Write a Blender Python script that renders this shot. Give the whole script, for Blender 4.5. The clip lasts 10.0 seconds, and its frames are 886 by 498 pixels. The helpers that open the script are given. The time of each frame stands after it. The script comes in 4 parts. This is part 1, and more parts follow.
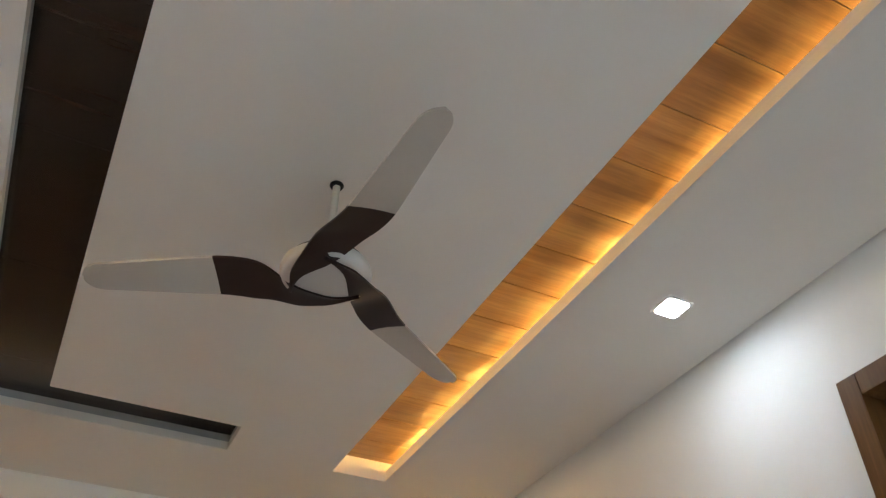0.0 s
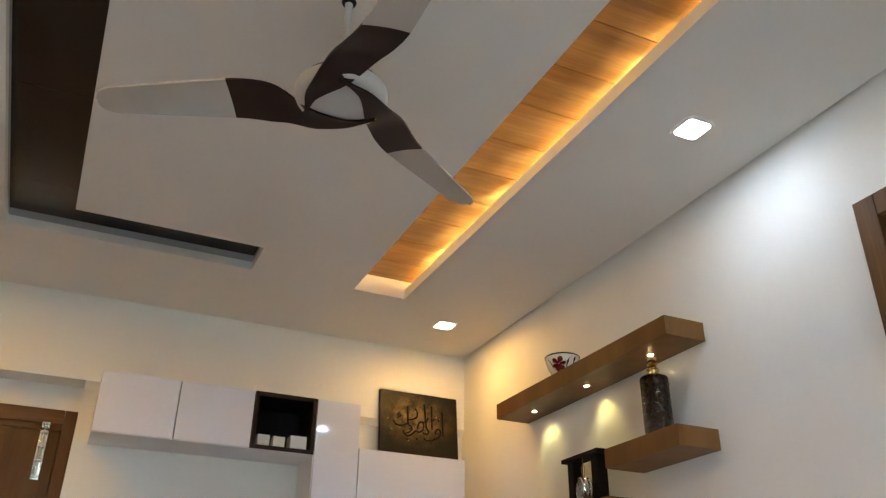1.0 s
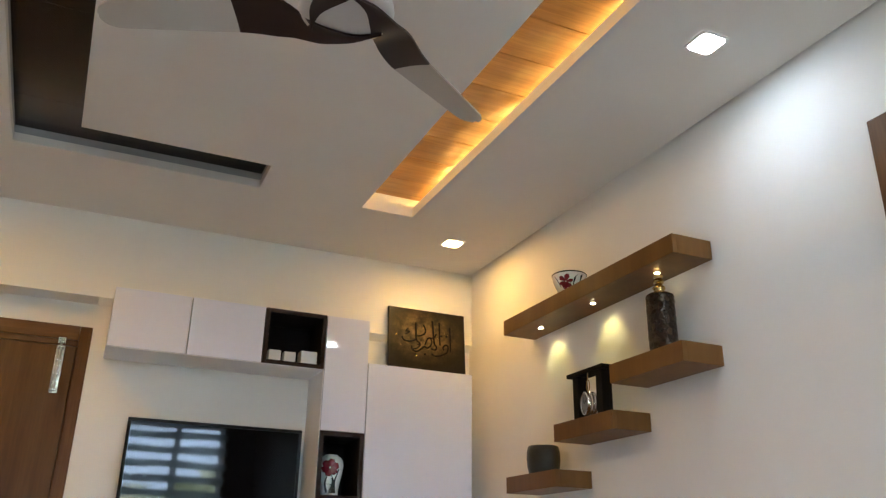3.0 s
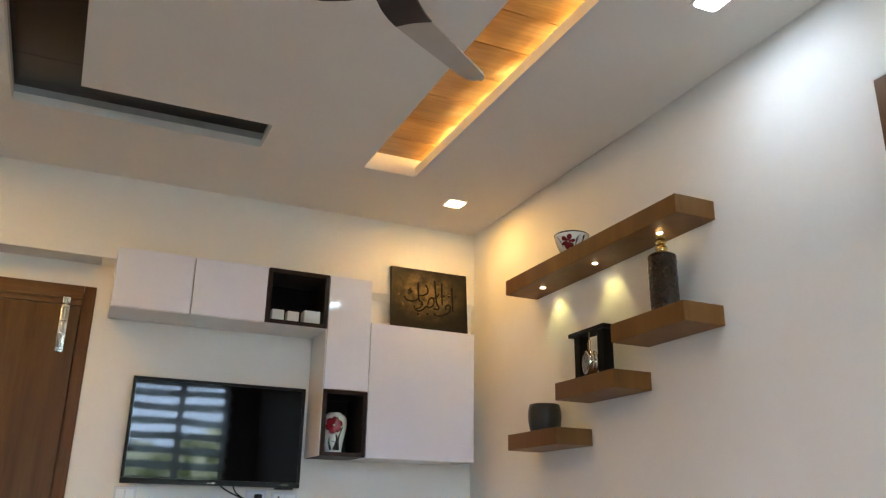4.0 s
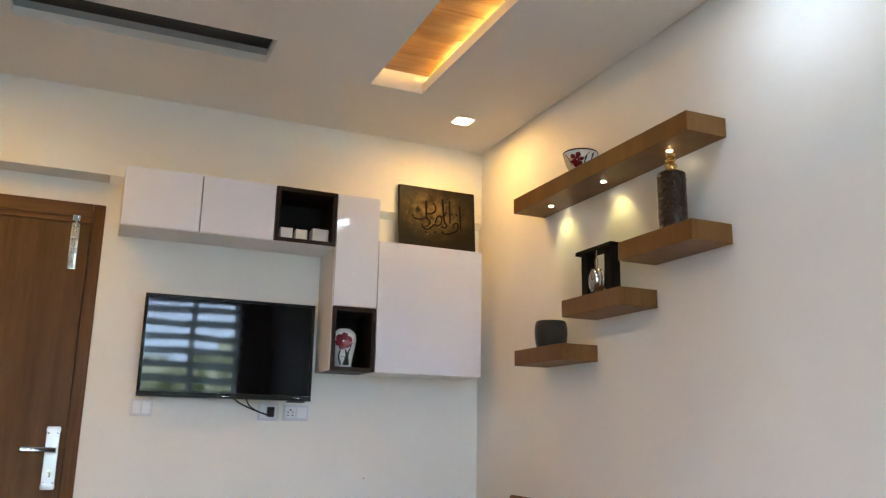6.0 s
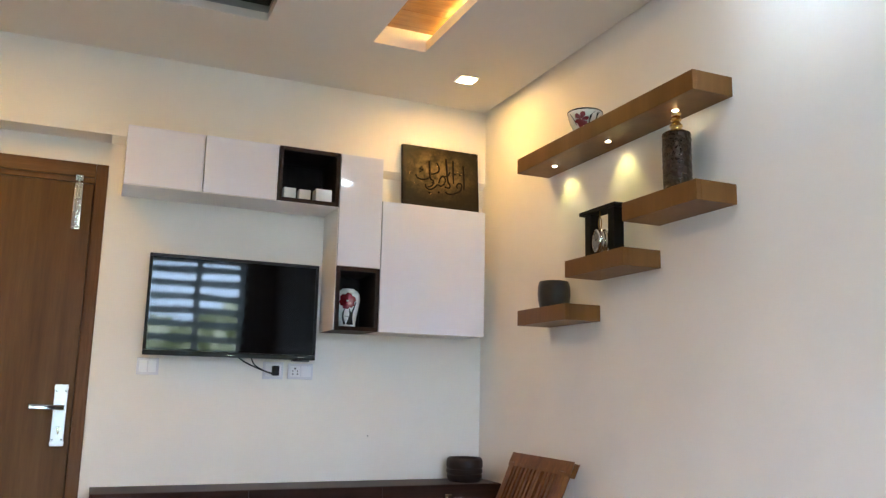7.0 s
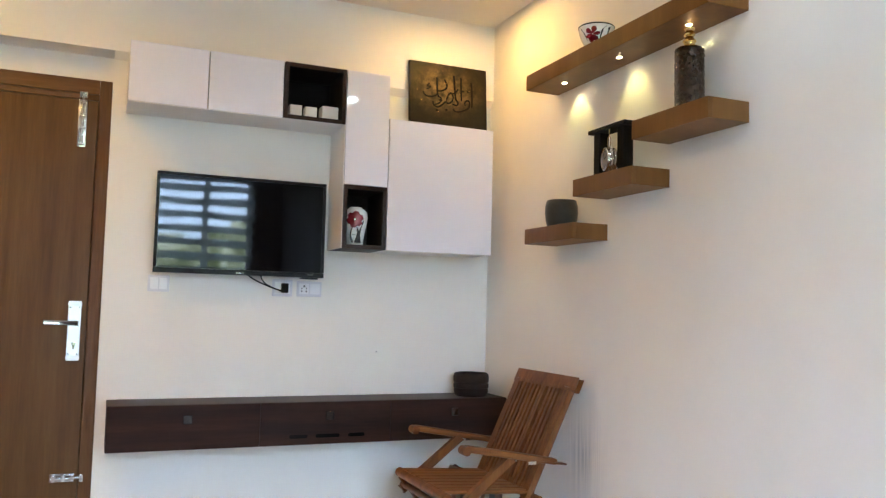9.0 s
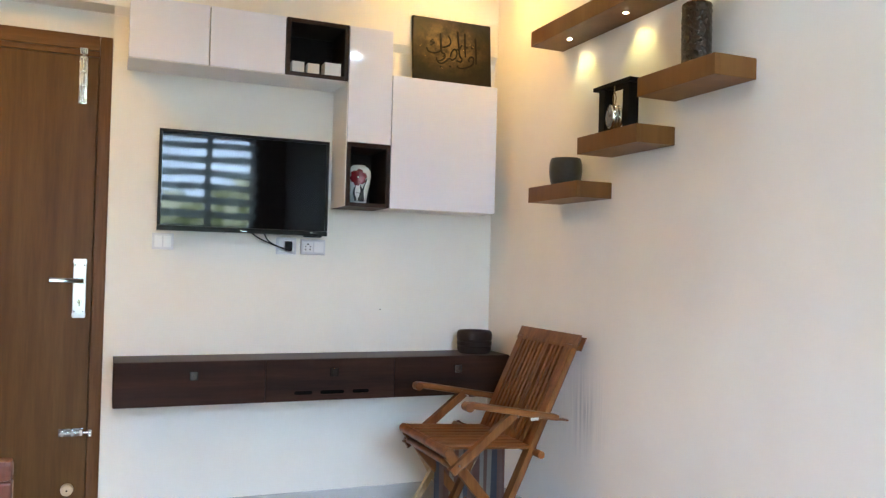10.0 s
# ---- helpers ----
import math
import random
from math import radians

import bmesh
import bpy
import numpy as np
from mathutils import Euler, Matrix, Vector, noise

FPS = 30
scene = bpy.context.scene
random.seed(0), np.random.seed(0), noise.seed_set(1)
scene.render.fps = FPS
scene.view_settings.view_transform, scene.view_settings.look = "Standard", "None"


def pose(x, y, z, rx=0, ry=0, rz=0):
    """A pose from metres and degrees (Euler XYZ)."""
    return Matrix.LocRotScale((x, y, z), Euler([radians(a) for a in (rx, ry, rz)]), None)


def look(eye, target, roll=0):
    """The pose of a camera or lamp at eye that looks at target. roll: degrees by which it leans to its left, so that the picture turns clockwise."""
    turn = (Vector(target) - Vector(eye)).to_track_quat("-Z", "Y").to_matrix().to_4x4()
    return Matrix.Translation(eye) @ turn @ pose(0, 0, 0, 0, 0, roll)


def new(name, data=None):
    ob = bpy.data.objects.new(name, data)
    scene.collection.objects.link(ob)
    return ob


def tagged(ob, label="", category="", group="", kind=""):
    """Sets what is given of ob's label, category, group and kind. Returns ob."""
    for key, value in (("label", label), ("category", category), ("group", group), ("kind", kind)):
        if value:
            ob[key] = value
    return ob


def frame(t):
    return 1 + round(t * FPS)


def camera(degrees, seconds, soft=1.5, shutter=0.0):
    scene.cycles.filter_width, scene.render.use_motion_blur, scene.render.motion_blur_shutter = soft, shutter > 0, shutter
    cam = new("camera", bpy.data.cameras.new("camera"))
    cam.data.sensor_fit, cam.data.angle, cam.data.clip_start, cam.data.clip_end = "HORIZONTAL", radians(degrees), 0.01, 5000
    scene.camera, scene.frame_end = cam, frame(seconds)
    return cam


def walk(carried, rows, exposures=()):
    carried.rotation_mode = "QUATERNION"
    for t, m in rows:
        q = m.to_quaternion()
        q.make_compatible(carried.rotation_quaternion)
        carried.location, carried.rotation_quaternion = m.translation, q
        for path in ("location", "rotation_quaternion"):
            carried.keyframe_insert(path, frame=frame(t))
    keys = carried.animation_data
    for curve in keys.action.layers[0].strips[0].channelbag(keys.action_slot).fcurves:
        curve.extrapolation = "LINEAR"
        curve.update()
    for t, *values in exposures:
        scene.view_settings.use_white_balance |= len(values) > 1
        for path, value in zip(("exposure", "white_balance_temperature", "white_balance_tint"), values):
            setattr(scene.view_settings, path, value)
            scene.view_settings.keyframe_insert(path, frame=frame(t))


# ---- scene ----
cam = camera(57.7, 10.0, soft=1.3)
EYE = (0.0, 0.0, 1.19)
# seconds, yaw, pitch, roll
TURNS = [
    (0.0, -25.95, 39.86, -0.18), (0.1, -25.80, 36.45, -0.28), (0.2, -25.50, 33.25, -0.38),
    (0.3, -25.15, 30.10, -0.50), (0.4, -25.00, 28.95, -0.57), (0.5, -24.96, 28.73, -0.60),
    (1.0, -24.81, 27.27, -0.64), (1.5, -24.72, 25.86, -0.71), (2.0, -24.62, 24.38, -0.73),
    (2.5, -24.45, 22.89, -0.83), (4.0, -24.16, 18.60, -0.96), (4.5, -24.06, 17.16, -1.02),
    (5.0, -23.87, 15.70, -1.09), (5.5, -23.73, 14.22, -1.11), (7.0, -23.40, 9.94, -1.23),
    (7.5, -23.24, 8.50, -1.30), (8.0, -23.11, 7.01, -1.33), (8.5, -22.96, 5.58, -1.35),
    (9.0, -22.89, 4.14, -1.41), (9.5, -22.79, 2.67, -1.45), (10.0, -22.64, 1.16, -1.48)]
walk(cam, [(t, pose(*EYE, 90 + p, r, w)) for t, w, p, r in TURNS],
     [(0.0, -0.48, 6730, 16), (1.0, -0.50, 6600, 15), (2.5, -0.45, 6500, 15), (4.5, -0.42, 6480, 15), (5.5, -0.35, 6440, 15),
      (7.0, -0.08, 6290, 14), (7.5, -0.03, 6270, 13), (8.5, 0.05, 6310, 14), (9.0, 0.07, 6320, 14), (9.5, 0.09, 6330, 13), (10.0, 0.17, 6360, 13)])

# ---------------------------------------------------------------- room sizes
XR, XL = 1.846, -2.6            # right and left wall
YB, YL, YD = 3.757, 3.79, 3.84  # beam face, wall face under it, door frame face
YS = -1.75                      # wall behind the camera
H = 2.675                       # ceiling
ZB = 2.280                      # underside of the beam
CX0, CX1, CY1 = 1.000, 1.245, 3.155    # lit ceiling slot
DX0, DXI, DX1 = -0.405, -0.168, 0.540  # dark ceiling recess
DYI, DYO = 2.930, 3.153
SKEW = 0.0215                   # the recess runs a little out of square, metres a metre
WX0, WX1, WZ0, WZ1 = -0.35, 1.50, 0.35, 2.57   # window behind the camera

# ---------------------------------------------------------------- light
world = bpy.data.worlds.new("world")
scene.world = world
world.use_nodes = True
wn = world.node_tree
sky = wn.nodes.new("ShaderNodeTexSky")
sky.sky_type, sky.sun_disc = "NISHITA", False
sky.sun_elevation, sky.sun_rotation = radians(48), radians(60)
wn.links.new(sky.outputs[0], wn.nodes["Background"].inputs[0])
wn.nodes["Background"].inputs[1].default_value = 0.10


def lamp(name, kind, energy, colour, m, **more):
    data = bpy.data.lights.new(name, kind)
    data.energy, data.color = energy, colour
    if kind == "AREA":
        data.shape, data.size, data.size_y = "RECTANGLE", more["size"], more["size_y"]
    if kind == "SPOT":
        data.spot_size, data.spot_blend, data.shadow_soft_size = radians(more["cone"]), more["blend"], more["radius"]
    if kind == "SUN":
        data.angle = radians(more["angle"])
    ob = new(name, data)
    ob.matrix_world = m
    return ob


DAY, COOL, WARM, AMBER = (0.57, 0.75, 1.0), (0.48, 0.82, 1.0), (1.0, 0.57, 0.125), (1.0, 0.62, 0.15)
lamp("sun", "SUN", 2.0, (1.0, 0.95, 0.88), look((0, -6, 8), (2.4, -1.8, 1.5)), angle=0.5)
lamp("bright_sky", "AREA", 82000, (0.54, 0.735, 1.0), look((0.60, -32, 9.3), (0.60, 0, 8.0)), size=60, size_y=13)
lamp("window_sky", "AREA", 3300, DAY, look((0.60, YS - 2.4, 4.4), (0.60, 1.6, 0.8)), size=4.5, size_y=2.4)
# Last lamp is unseen, added to warm the wall below the cabinets.
LAMPS = [(1.545, 3.36, "warm", 5.4), (1.545, 1.54, "cool", 2.0), (-0.65, 2.82, "warm", 14.0), (-0.65, 1.0, "warm", 14.0)]
for x, y, tone, watts in LAMPS:
    lamp("downlight_beam", "AREA", watts, WARM if tone == "warm" else COOL, look((x, y, H - 0.012), (x, y + 1e-4, 0)), size=0.075, size_y=0.075)
SPOTS = [(1.764, 2.908), (1.764, 2.512), (1.764, 2.117)]
for x, y in SPOTS:
    lamp("shelf_beam", "SPOT", 1.4, (0.96, 0.87, 0.26), look((x, y, 2.146), (x + 0.27, y, 1.646)), cone=78, blend=0.4, radius=0.006)
for y, run, watts, lip_watts in ((2.27, 1.74, 6.2, 1.25), (0.17, 2.46, 4.8, 1.0)):
    lamp("slot_led", "AREA", watts, AMBER, look((1.332, y, 2.7215), (1.20, y, 2.768)), size=run, size_y=0.012)
    lamp("slot_led", "AREA", lip_watts, (1.0, 0.68, 0.27), look((CX0 - 0.012, y, H + 0.0425), (CX1, y, H + 0.020)), size=run, size_y=0.008)

# ---------------------------------------------------------------- materials


def nodes_of(name):
    m = bpy.data.materials.new(name)
    m.use_nodes = True
    return m, m.node_tree, m.node_tree.nodes["Principled BSDF"]


def link(tree, a, b):
    tree.links.new(a, b)


def coords(tree, scale, turn=(0, 0, 0)):
    tc, mp = tree.nodes.new("ShaderNodeTexCoord"), tree.nodes.new("ShaderNodeMapping")
    mp.inputs["Scale"].default_value = scale
    mp.inputs["Rotation"].default_value = turn
    link(tree, tc.outputs["Object"], mp.inputs["Vector"])
    return mp.outputs["Vector"]


def noise_of(tree, vec, scale, detail=4, rough=0.55):
    n = tree.nodes.new("ShaderNodeTexNoise")
    n.inputs["Scale"].default_value, n.inputs["Detail"].default_value, n.inputs["Roughness"].default_value = scale, detail, rough
    link(tree, vec, n.inputs["Vector"])
    return n.outputs["Fac"]


def ramp(tree, fac, stops):
    r = tree.nodes.new("ShaderNodeValToRGB")
    els = r.color_ramp.elements
    while len(els) < len(stops):
        els.new(0.5)
    for e, (pos, c) in zip(els, stops):
        e.position, e.color = pos, (*c, 1)
    link(tree, fac, r.inputs["Fac"])
    return r.outputs["Color"]


def mix(tree, a, b, fac, kind="MIX"):
    n = tree.nodes.new("ShaderNodeMix")
    n.data_type, n.blend_type = "RGBA", kind
    if isinstance(fac, float):
        n.inputs[0].default_value = fac
    else:
        link(tree, fac, n.inputs[0])
    link(tree, a, n.inputs[6])
    link(tree, b, n.inputs[7])
    return n.outputs[2]


def bump(tree, bsdf, fac, strength, dist=0.002):
    b = tree.nodes.new("ShaderNodeBump")
    b.inputs["Strength"].default_value, b.inputs["Distance"].default_value = strength, dist
    link(tree, fac, b.inputs["Height"])
    link(tree, b.outputs["Normal"], bsdf.inputs["Normal"])


def plain(name, c, rough, metal=0.0, vary=0.06, scale=6.0, relief=0.0, fine=220.0, coat=0.0, sheen=0.5):
    """Paint, plastic, metal: a colour with slow unevenness and a fine grain."""
    m, tree, bsdf = nodes_of(name)
    v = coords(tree, (1, 1, 1))
    slow = noise_of(tree, v, scale, 3)
    lo = tuple(x * (1 - vary) for x in c)
    hi = tuple(min(1, x * (1 + vary)) for x in c)
    link(tree, ramp(tree, slow, [(0.3, lo), (0.7, hi)]), bsdf.inputs["Base Color"])
    bsdf.inputs["Roughness"].default_value, bsdf.inputs["Metallic"].default_value = rough, metal
    bsdf.inputs["Coat Weight"].default_value, bsdf.inputs["Coat Roughness"].default_value = coat, 0.05
    bsdf.inputs["Specular IOR Level"].default_value = sheen
    if relief:
        bump(tree, bsdf, noise_of(tree, v, fine, 3), relief)
    return m


def wood(name, dark, mid, light, axis, rough=0.4, size=1.0, coat=0.0, per_piece=0.0, sheen=0.5, pore=0.55):
    """Wood with its grain along an axis: broad figure, fine pores, slight relief."""
    m, tree, bsdf = nodes_of(name)
    s = [14 * size] * 3
    s["xyz".index(axis)] = 0.9 * size
    v = coords(tree, tuple(s))
    info = tree.nodes.new("ShaderNodeObjectInfo")
    shift = tree.nodes.new("ShaderNodeVectorMath")
    shift.operation = "ADD"
    scaled = tree.nodes.new("ShaderNodeVectorMath")
    scaled.operation = "SCALE"
    scaled.inputs[0].default_value = (17, 23, 31)
    link(tree, info.outputs["Random"], scaled.inputs["Scale"])
    link(tree, v, shift.inputs[0])
    link(tree, scaled.outputs[0], shift.inputs[1])
    broad = noise_of(tree, shift.outputs[0], 1.3, 5, 0.6)
    fine = noise_of(tree, shift.outputs[0], 9.0, 3, 0.7)
    figure = ramp(tree, broad, [(0.28, dark), (0.5, mid), (0.72, light)])
    pores = ramp(tree, fine, [(0.35, (0.62, 0.58, 0.55)), (0.6, (1, 1, 1))])
    col = mix(tree, figure, pores, pore, "MULTIPLY")
    if per_piece:
        k = tree.nodes.new("ShaderNodeMapRange")
        k.inputs[3].default_value, k.inputs[4].default_value = 1 - per_piece, 1 + per_piece
        link(tree, info.outputs["Random"], k.inputs[0])
        hs = tree.nodes.new("ShaderNodeHueSaturation")
        link(tree, k.outputs[0], hs.inputs["Value"])
        link(tree, col, hs.inputs["Color"])
        col = hs.outputs[0]
    link(tree, col, bsdf.inputs["Base Color"])
    bsdf.inputs["Roughness"].default_value = rough
    bsdf.inputs["Coat Weight"].default_value, bsdf.inputs["Coat Roughness"].default_value = coat, 0.12
    bsdf.inputs["Specular IOR Level"].default_value = sheen
    bump(tree, bsdf, fine, 0.12, 0.001)
    return m


def warp(m, scale, dist):
    """Slow waviness under the fine relief, as in thin boards that have bowed."""
    tree, bsdf = m.node_tree, m.node_tree.nodes["Principled BSDF"]
    slow = tree.nodes.new("ShaderNodeBump")
    slow.inputs["Strength"].default_value, slow.inputs["Distance"].default_value = 1.0, dist
    link(tree, noise_of(tree, coords(tree, (1, 1, 1)), scale, 1, 0.4), slow.inputs["Height"])
    old = bsdf.inputs["Normal"].links
    link(tree, slow.outputs["Normal"], old[0].from_node.inputs["Normal"] if old else bsdf.inputs["Normal"])


def streak_wall(m):
    """Faint grey rub marks, running down the wall behind the chair."""
    tree, bsdf = m.node_tree, m.node_tree.nodes["Principled BSDF"]
    old = bsdf.inputs["Base Color"].links[0].from_socket
    tc, mp = tree.nodes.new("ShaderNodeTexCoord"), tree.nodes.new("ShaderNodeMapping")
    mp.inputs["Location"].default_value = (0, -1.86 * 4.2, -0.60 * 3.6)
    mp.inputs["Scale"].default_value = (0, 4.2, 3.6)
    link(tree, tc.outputs["Object"], mp.inputs["Vector"])
    g = tree.nodes.new("ShaderNodeTexGradient")
    g.gradient_type = "QUADRATIC_SPHERE"
    link(tree, mp.outputs["Vector"], g.inputs["Vector"])
    lines = ramp(tree, noise_of(tree, coords(tree, (1, 60, 1.5)), 1.0, 3, 0.6), [(0.42, (0, 0, 0)), (0.62, (1, 1, 1))])
    mul = tree.nodes.new("ShaderNodeMath")
    mul.operation = "MULTIPLY"
    link(tree, g.outputs["Fac"], mul.inputs[0])
    link(tree, lines, mul.inputs[1])
    rub = tree.nodes.new("ShaderNodeRGB")
    rub.outputs[0].default_value = (0.44, 0.44, 0.47, 1)
    link(tree, mix(tree, old, rub.outputs[0], mul.outputs[0]), bsdf.inputs["Base Color"])


def emitter(name, c, strength):
    m, tree, bsdf = nodes_of(name)
    bsdf.inputs["Base Color"].default_value = (0.8, 0.8, 0.8, 1)
    bsdf.inputs["Emission Color"].default_value = (*c, 1)
    bsdf.inputs["Emission Strength"].default_value = strength
    return m


M_WALL = plain("cream wall paint", (0.80, 0.773, 0.705), 0.62, vary=0.025, scale=2.2, relief=0.10, fine=160)
M_SIDE = plain("white wall paint", (0.80, 0.772, 0.738), 0.62, vary=0.03, scale=2.2, relief=0.10, fine=160)
streak_wall(M_SIDE)
M_CEIL = plain("white ceiling paint", (0.74, 0.70, 0.635), 0.7, vary=0.03, scale=1.6, relief=0.05, fine=120)
M_CEILTRIM = plain("white downlight bezel", (0.74, 0.72, 0.69), 0.45, vary=0.02)
M_REST = plain("tan wall paint", (0.60, 0.51, 0.41), 0.7, vary=0.05)
M_BROWNWALL = plain("dark brown wall panel", (0.06, 0.04, 0.028), 0.6, vary=0.1)
M_RECESSSHADE = plain("shaded recess edge", (0.34, 0.34, 0.33), 0.6, vary=0.04)
M_TILE = plain("beige floor tile", (0.40, 0.345, 0.30), 0.14, vary=0.06, scale=3)
M_SKIRT = plain("grey skirting tile", (0.50, 0.49, 0.47), 0.2, vary=0.05, scale=5)
M_WHITE = plain("white gloss laminate", (0.735, 0.745, 0.83), 0.05, vary=0.012, scale=3, coat=0.25)
M_CARCASS = plain("white matt laminate", (0.74, 0.72, 0.71), 0.4, vary=0.03)
M_NICHE = wood("dark walnut laminate", (0.014, 0.007, 0.005), (0.024, 0.012, 0.009), (0.038, 0.020, 0.015), "x", 0.5, sheen=0.2)
M_NICHEIN = plain("black niche lining", (0.008, 0.006, 0.006), 0.6, vary=0.2, sheen=0.1)
M_CONSOLE = wood("wenge laminate", (0.013, 0.0047, 0.0033), (0.026, 0.010, 0.0065), (0.042, 0.017, 0.011), "x", 0.60, sheen=0.12)
M_CONTOP = wood("wenge top laminate", (0.022, 0.013, 0.010), (0.036, 0.022, 0.017), (0.050, 0.033, 0.026), "x", 0.48, sheen=0.2)
M_SHELF = wood("golden teak veneer", (0.124, 0.049, 0.0105), (0.160, 0.0665, 0.015), (0.198, 0.087, 0.021), "z", 0.42, 0.45, sheen=0.25, pore=0.22)
M_DOOR = wood("teak door veneer", (0.080, 0.036, 0.0105), (0.115, 0.0555, 0.0165), (0.150, 0.077, 0.025), "z", 0.45, 0.8, sheen=0.15, pore=0.35)
M_FRAME = wood("teak door frame", (0.088, 0.036, 0.010), (0.128, 0.056, 0.016), (0.165, 0.078, 0.025), "z", 0.46, 0.8, sheen=0.2)
M_FRAMEH = wood("teak door head", (0.088, 0.036, 0.010), (0.128, 0.056, 0.016), (0.165, 0.078, 0.025), "x", 0.46, 0.8, sheen=0.2)
M_SIDEDOOR = wood("dark red door veneer", (0.035, 0.012, 0.006), (0.055, 0.020, 0.010), (0.075, 0.030, 0.015), "z", 0.4)
M_SLOT = wood("honey veneer", (0.15, 0.066, 0.019), (0.27, 0.133, 0.043), (0.37, 0.200, 0.070), "x", 0.36, 0.8, per_piece=0.12)
warp(M_SLOT, 7.0, 0.018)
M_DARKCEIL = wood("wenge ceiling veneer", (0.012, 0.007, 0.006), (0.022, 0.013, 0.011), (0.032, 0.020, 0.017), "x", 0.26, 0.6)
M_CHAIR = wood("oiled teak", (0.080, 0.024, 0.0055), (0.150, 0.052, 0.012), (0.230, 0.092, 0.024), "x", 0.38, 1.6, per_piece=0.16, sheen=0.2)
M_CHAIRZ = wood("oiled teak upright", (0.080, 0.024, 0.0055), (0.150, 0.052, 0.012), (0.230, 0.092, 0.024), "z", 0.38, 1.6, per_piece=0.16, sheen=0.2)
M_PALEWOOD = wood("pale ash", (0.40, 0.30, 0.17), (0.50, 0.39, 0.24), (0.58, 0.47, 0.31), "z", 0.5)
M_REDWOOD = wood("red stained wood", (0.085, 0.020, 0.009), (0.13, 0.034, 0.016), (0.18, 0.054, 0.026), "z", 0.4, coat=0.08, sheen=0.3)
M_BLACK = plain("black satin plastic", (0.006, 0.006, 0.007), 0.36, vary=0.1, sheen=0.16)
M_BLACKWOOD = plain("black painted wood", (0.006, 0.005, 0.005), 0.65, vary=0.2, relief=0.1, sheen=0.12)
M_SCREEN = plain("black glass screen", (0.003, 0.003, 0.004), 0.035, vary=0.0, sheen=0.36)
warp(M_SCREEN, 4.5, 0.00035)
M_KNOB = plain("dull satin steel", (0.36, 0.34, 0.33), 0.10, 1.0, vary=0.08)
# Darker copy of the knob steel; the dark room it mirrors is painted in.
M_KNOBDARK = plain("steel with dark reflection", (0.07, 0.06, 0.058), 0.22, 1.0, vary=0.1)
M_STEEL = plain("brushed steel", (0.62, 0.61, 0.59), 0.26, 1.0, vary=0.06, scale=40)
M_SATIN = plain("satin steel plate", (0.80, 0.79, 0.84), 0.34, 1.0, vary=0.03, scale=40)
M_DEAD = plain("black void", (0.003, 0.003, 0.003), 0.95, vary=0.0, sheen=0.0)
M_CHROME = plain("polished chrome", (0.80, 0.80, 0.80), 0.12, 1.0, vary=0.03)
M_OLDBRASS = plain("tarnished brass", (0.26, 0.17, 0.075), 0.35, 1.0, vary=0.1)
M_BRASS = plain("polished gold metal", (0.78, 0.55, 0.22), 0.16, 1.0, vary=0.05)
# Dark grey here holds the shade lying on a pale clock face.
M_DIAL = plain("shaded clock dial", (0.085, 0.082, 0.078), 0.3, vary=0.05)
M_PLATEGREY = plain("grey white switch frame", (0.66, 0.66, 0.69), 0.3, vary=0.02)
M_PLATE = plain("white switch plastic", (0.82, 0.82, 0.83), 0.12, vary=0.02)
M_CERAMIC = plain("white glazed ceramic", (0.80, 0.78, 0.75), 0.12, vary=0.03, coat=0.4)
M_RED = plain("crimson glaze", (0.17, 0.007, 0.014), 0.16, vary=0.18, scale=30, coat=0.3)
M_INK = plain("black glaze", (0.010, 0.009, 0.010), 0.2, vary=0.1)
M_CLAY = plain("dark stoneware", (0.020, 0.018, 0.016), 0.36, vary=0.35, scale=26, relief=0.4, fine=90, sheen=0.4)
M_DRUM = plain("dark turned wood", (0.014, 0.0075, 0.0065), 0.5, vary=0.3, scale=30, relief=0.15, sheen=0.2)
M_BARK = plain("hammered bronze sleeve", (0.034, 0.018, 0.011), 0.24, 0.45, vary=0.6, scale=60, relief=1.0, fine=48)
M_FAN = plain("dark brown fan plastic", (0.021, 0.0085, 0.007), 0.38, vary=0.1, sheen=0.3)
M_FANTIP = plain("greige fan blade", (0.46, 0.42, 0.36), 0.4, vary=0.04, sheen=0.3)
M_FANWHITE = plain("ivory fan plastic", (0.54, 0.515, 0.47), 0.35, vary=0.03)
M_BEIGE = plain("beige rubber", (0.55, 0.47, 0.33), 0.5, vary=0.05)
M_GLOW_COOL = emitter("cool diffuser", (0.84, 0.92, 1.0), 100.0)
M_GLOW_WARM = emitter("warm diffuser", (1.0, 0.72, 0.34), 55.0)
M_GLOW_SPOT = emitter("spot diffuser", (1.0, 0.86, 0.52), 120.0)
M_LED = emitter("amber led tape", (1.0, 0.62, 0.22), 6.0)


def glass(name):
    m, tree, bsdf = nodes_of(name)
    bsdf.inputs["Base Color"].default_value = (0.95, 0.98, 0.97, 1)
    bsdf.inputs["Roughness"].default_value = 0.0
    bsdf.inputs["Transmission Weight"].default_value = 1.0
    bsdf.inputs["IOR"].default_value = 1.45
    return m


M_GLASS = glass("window glass")


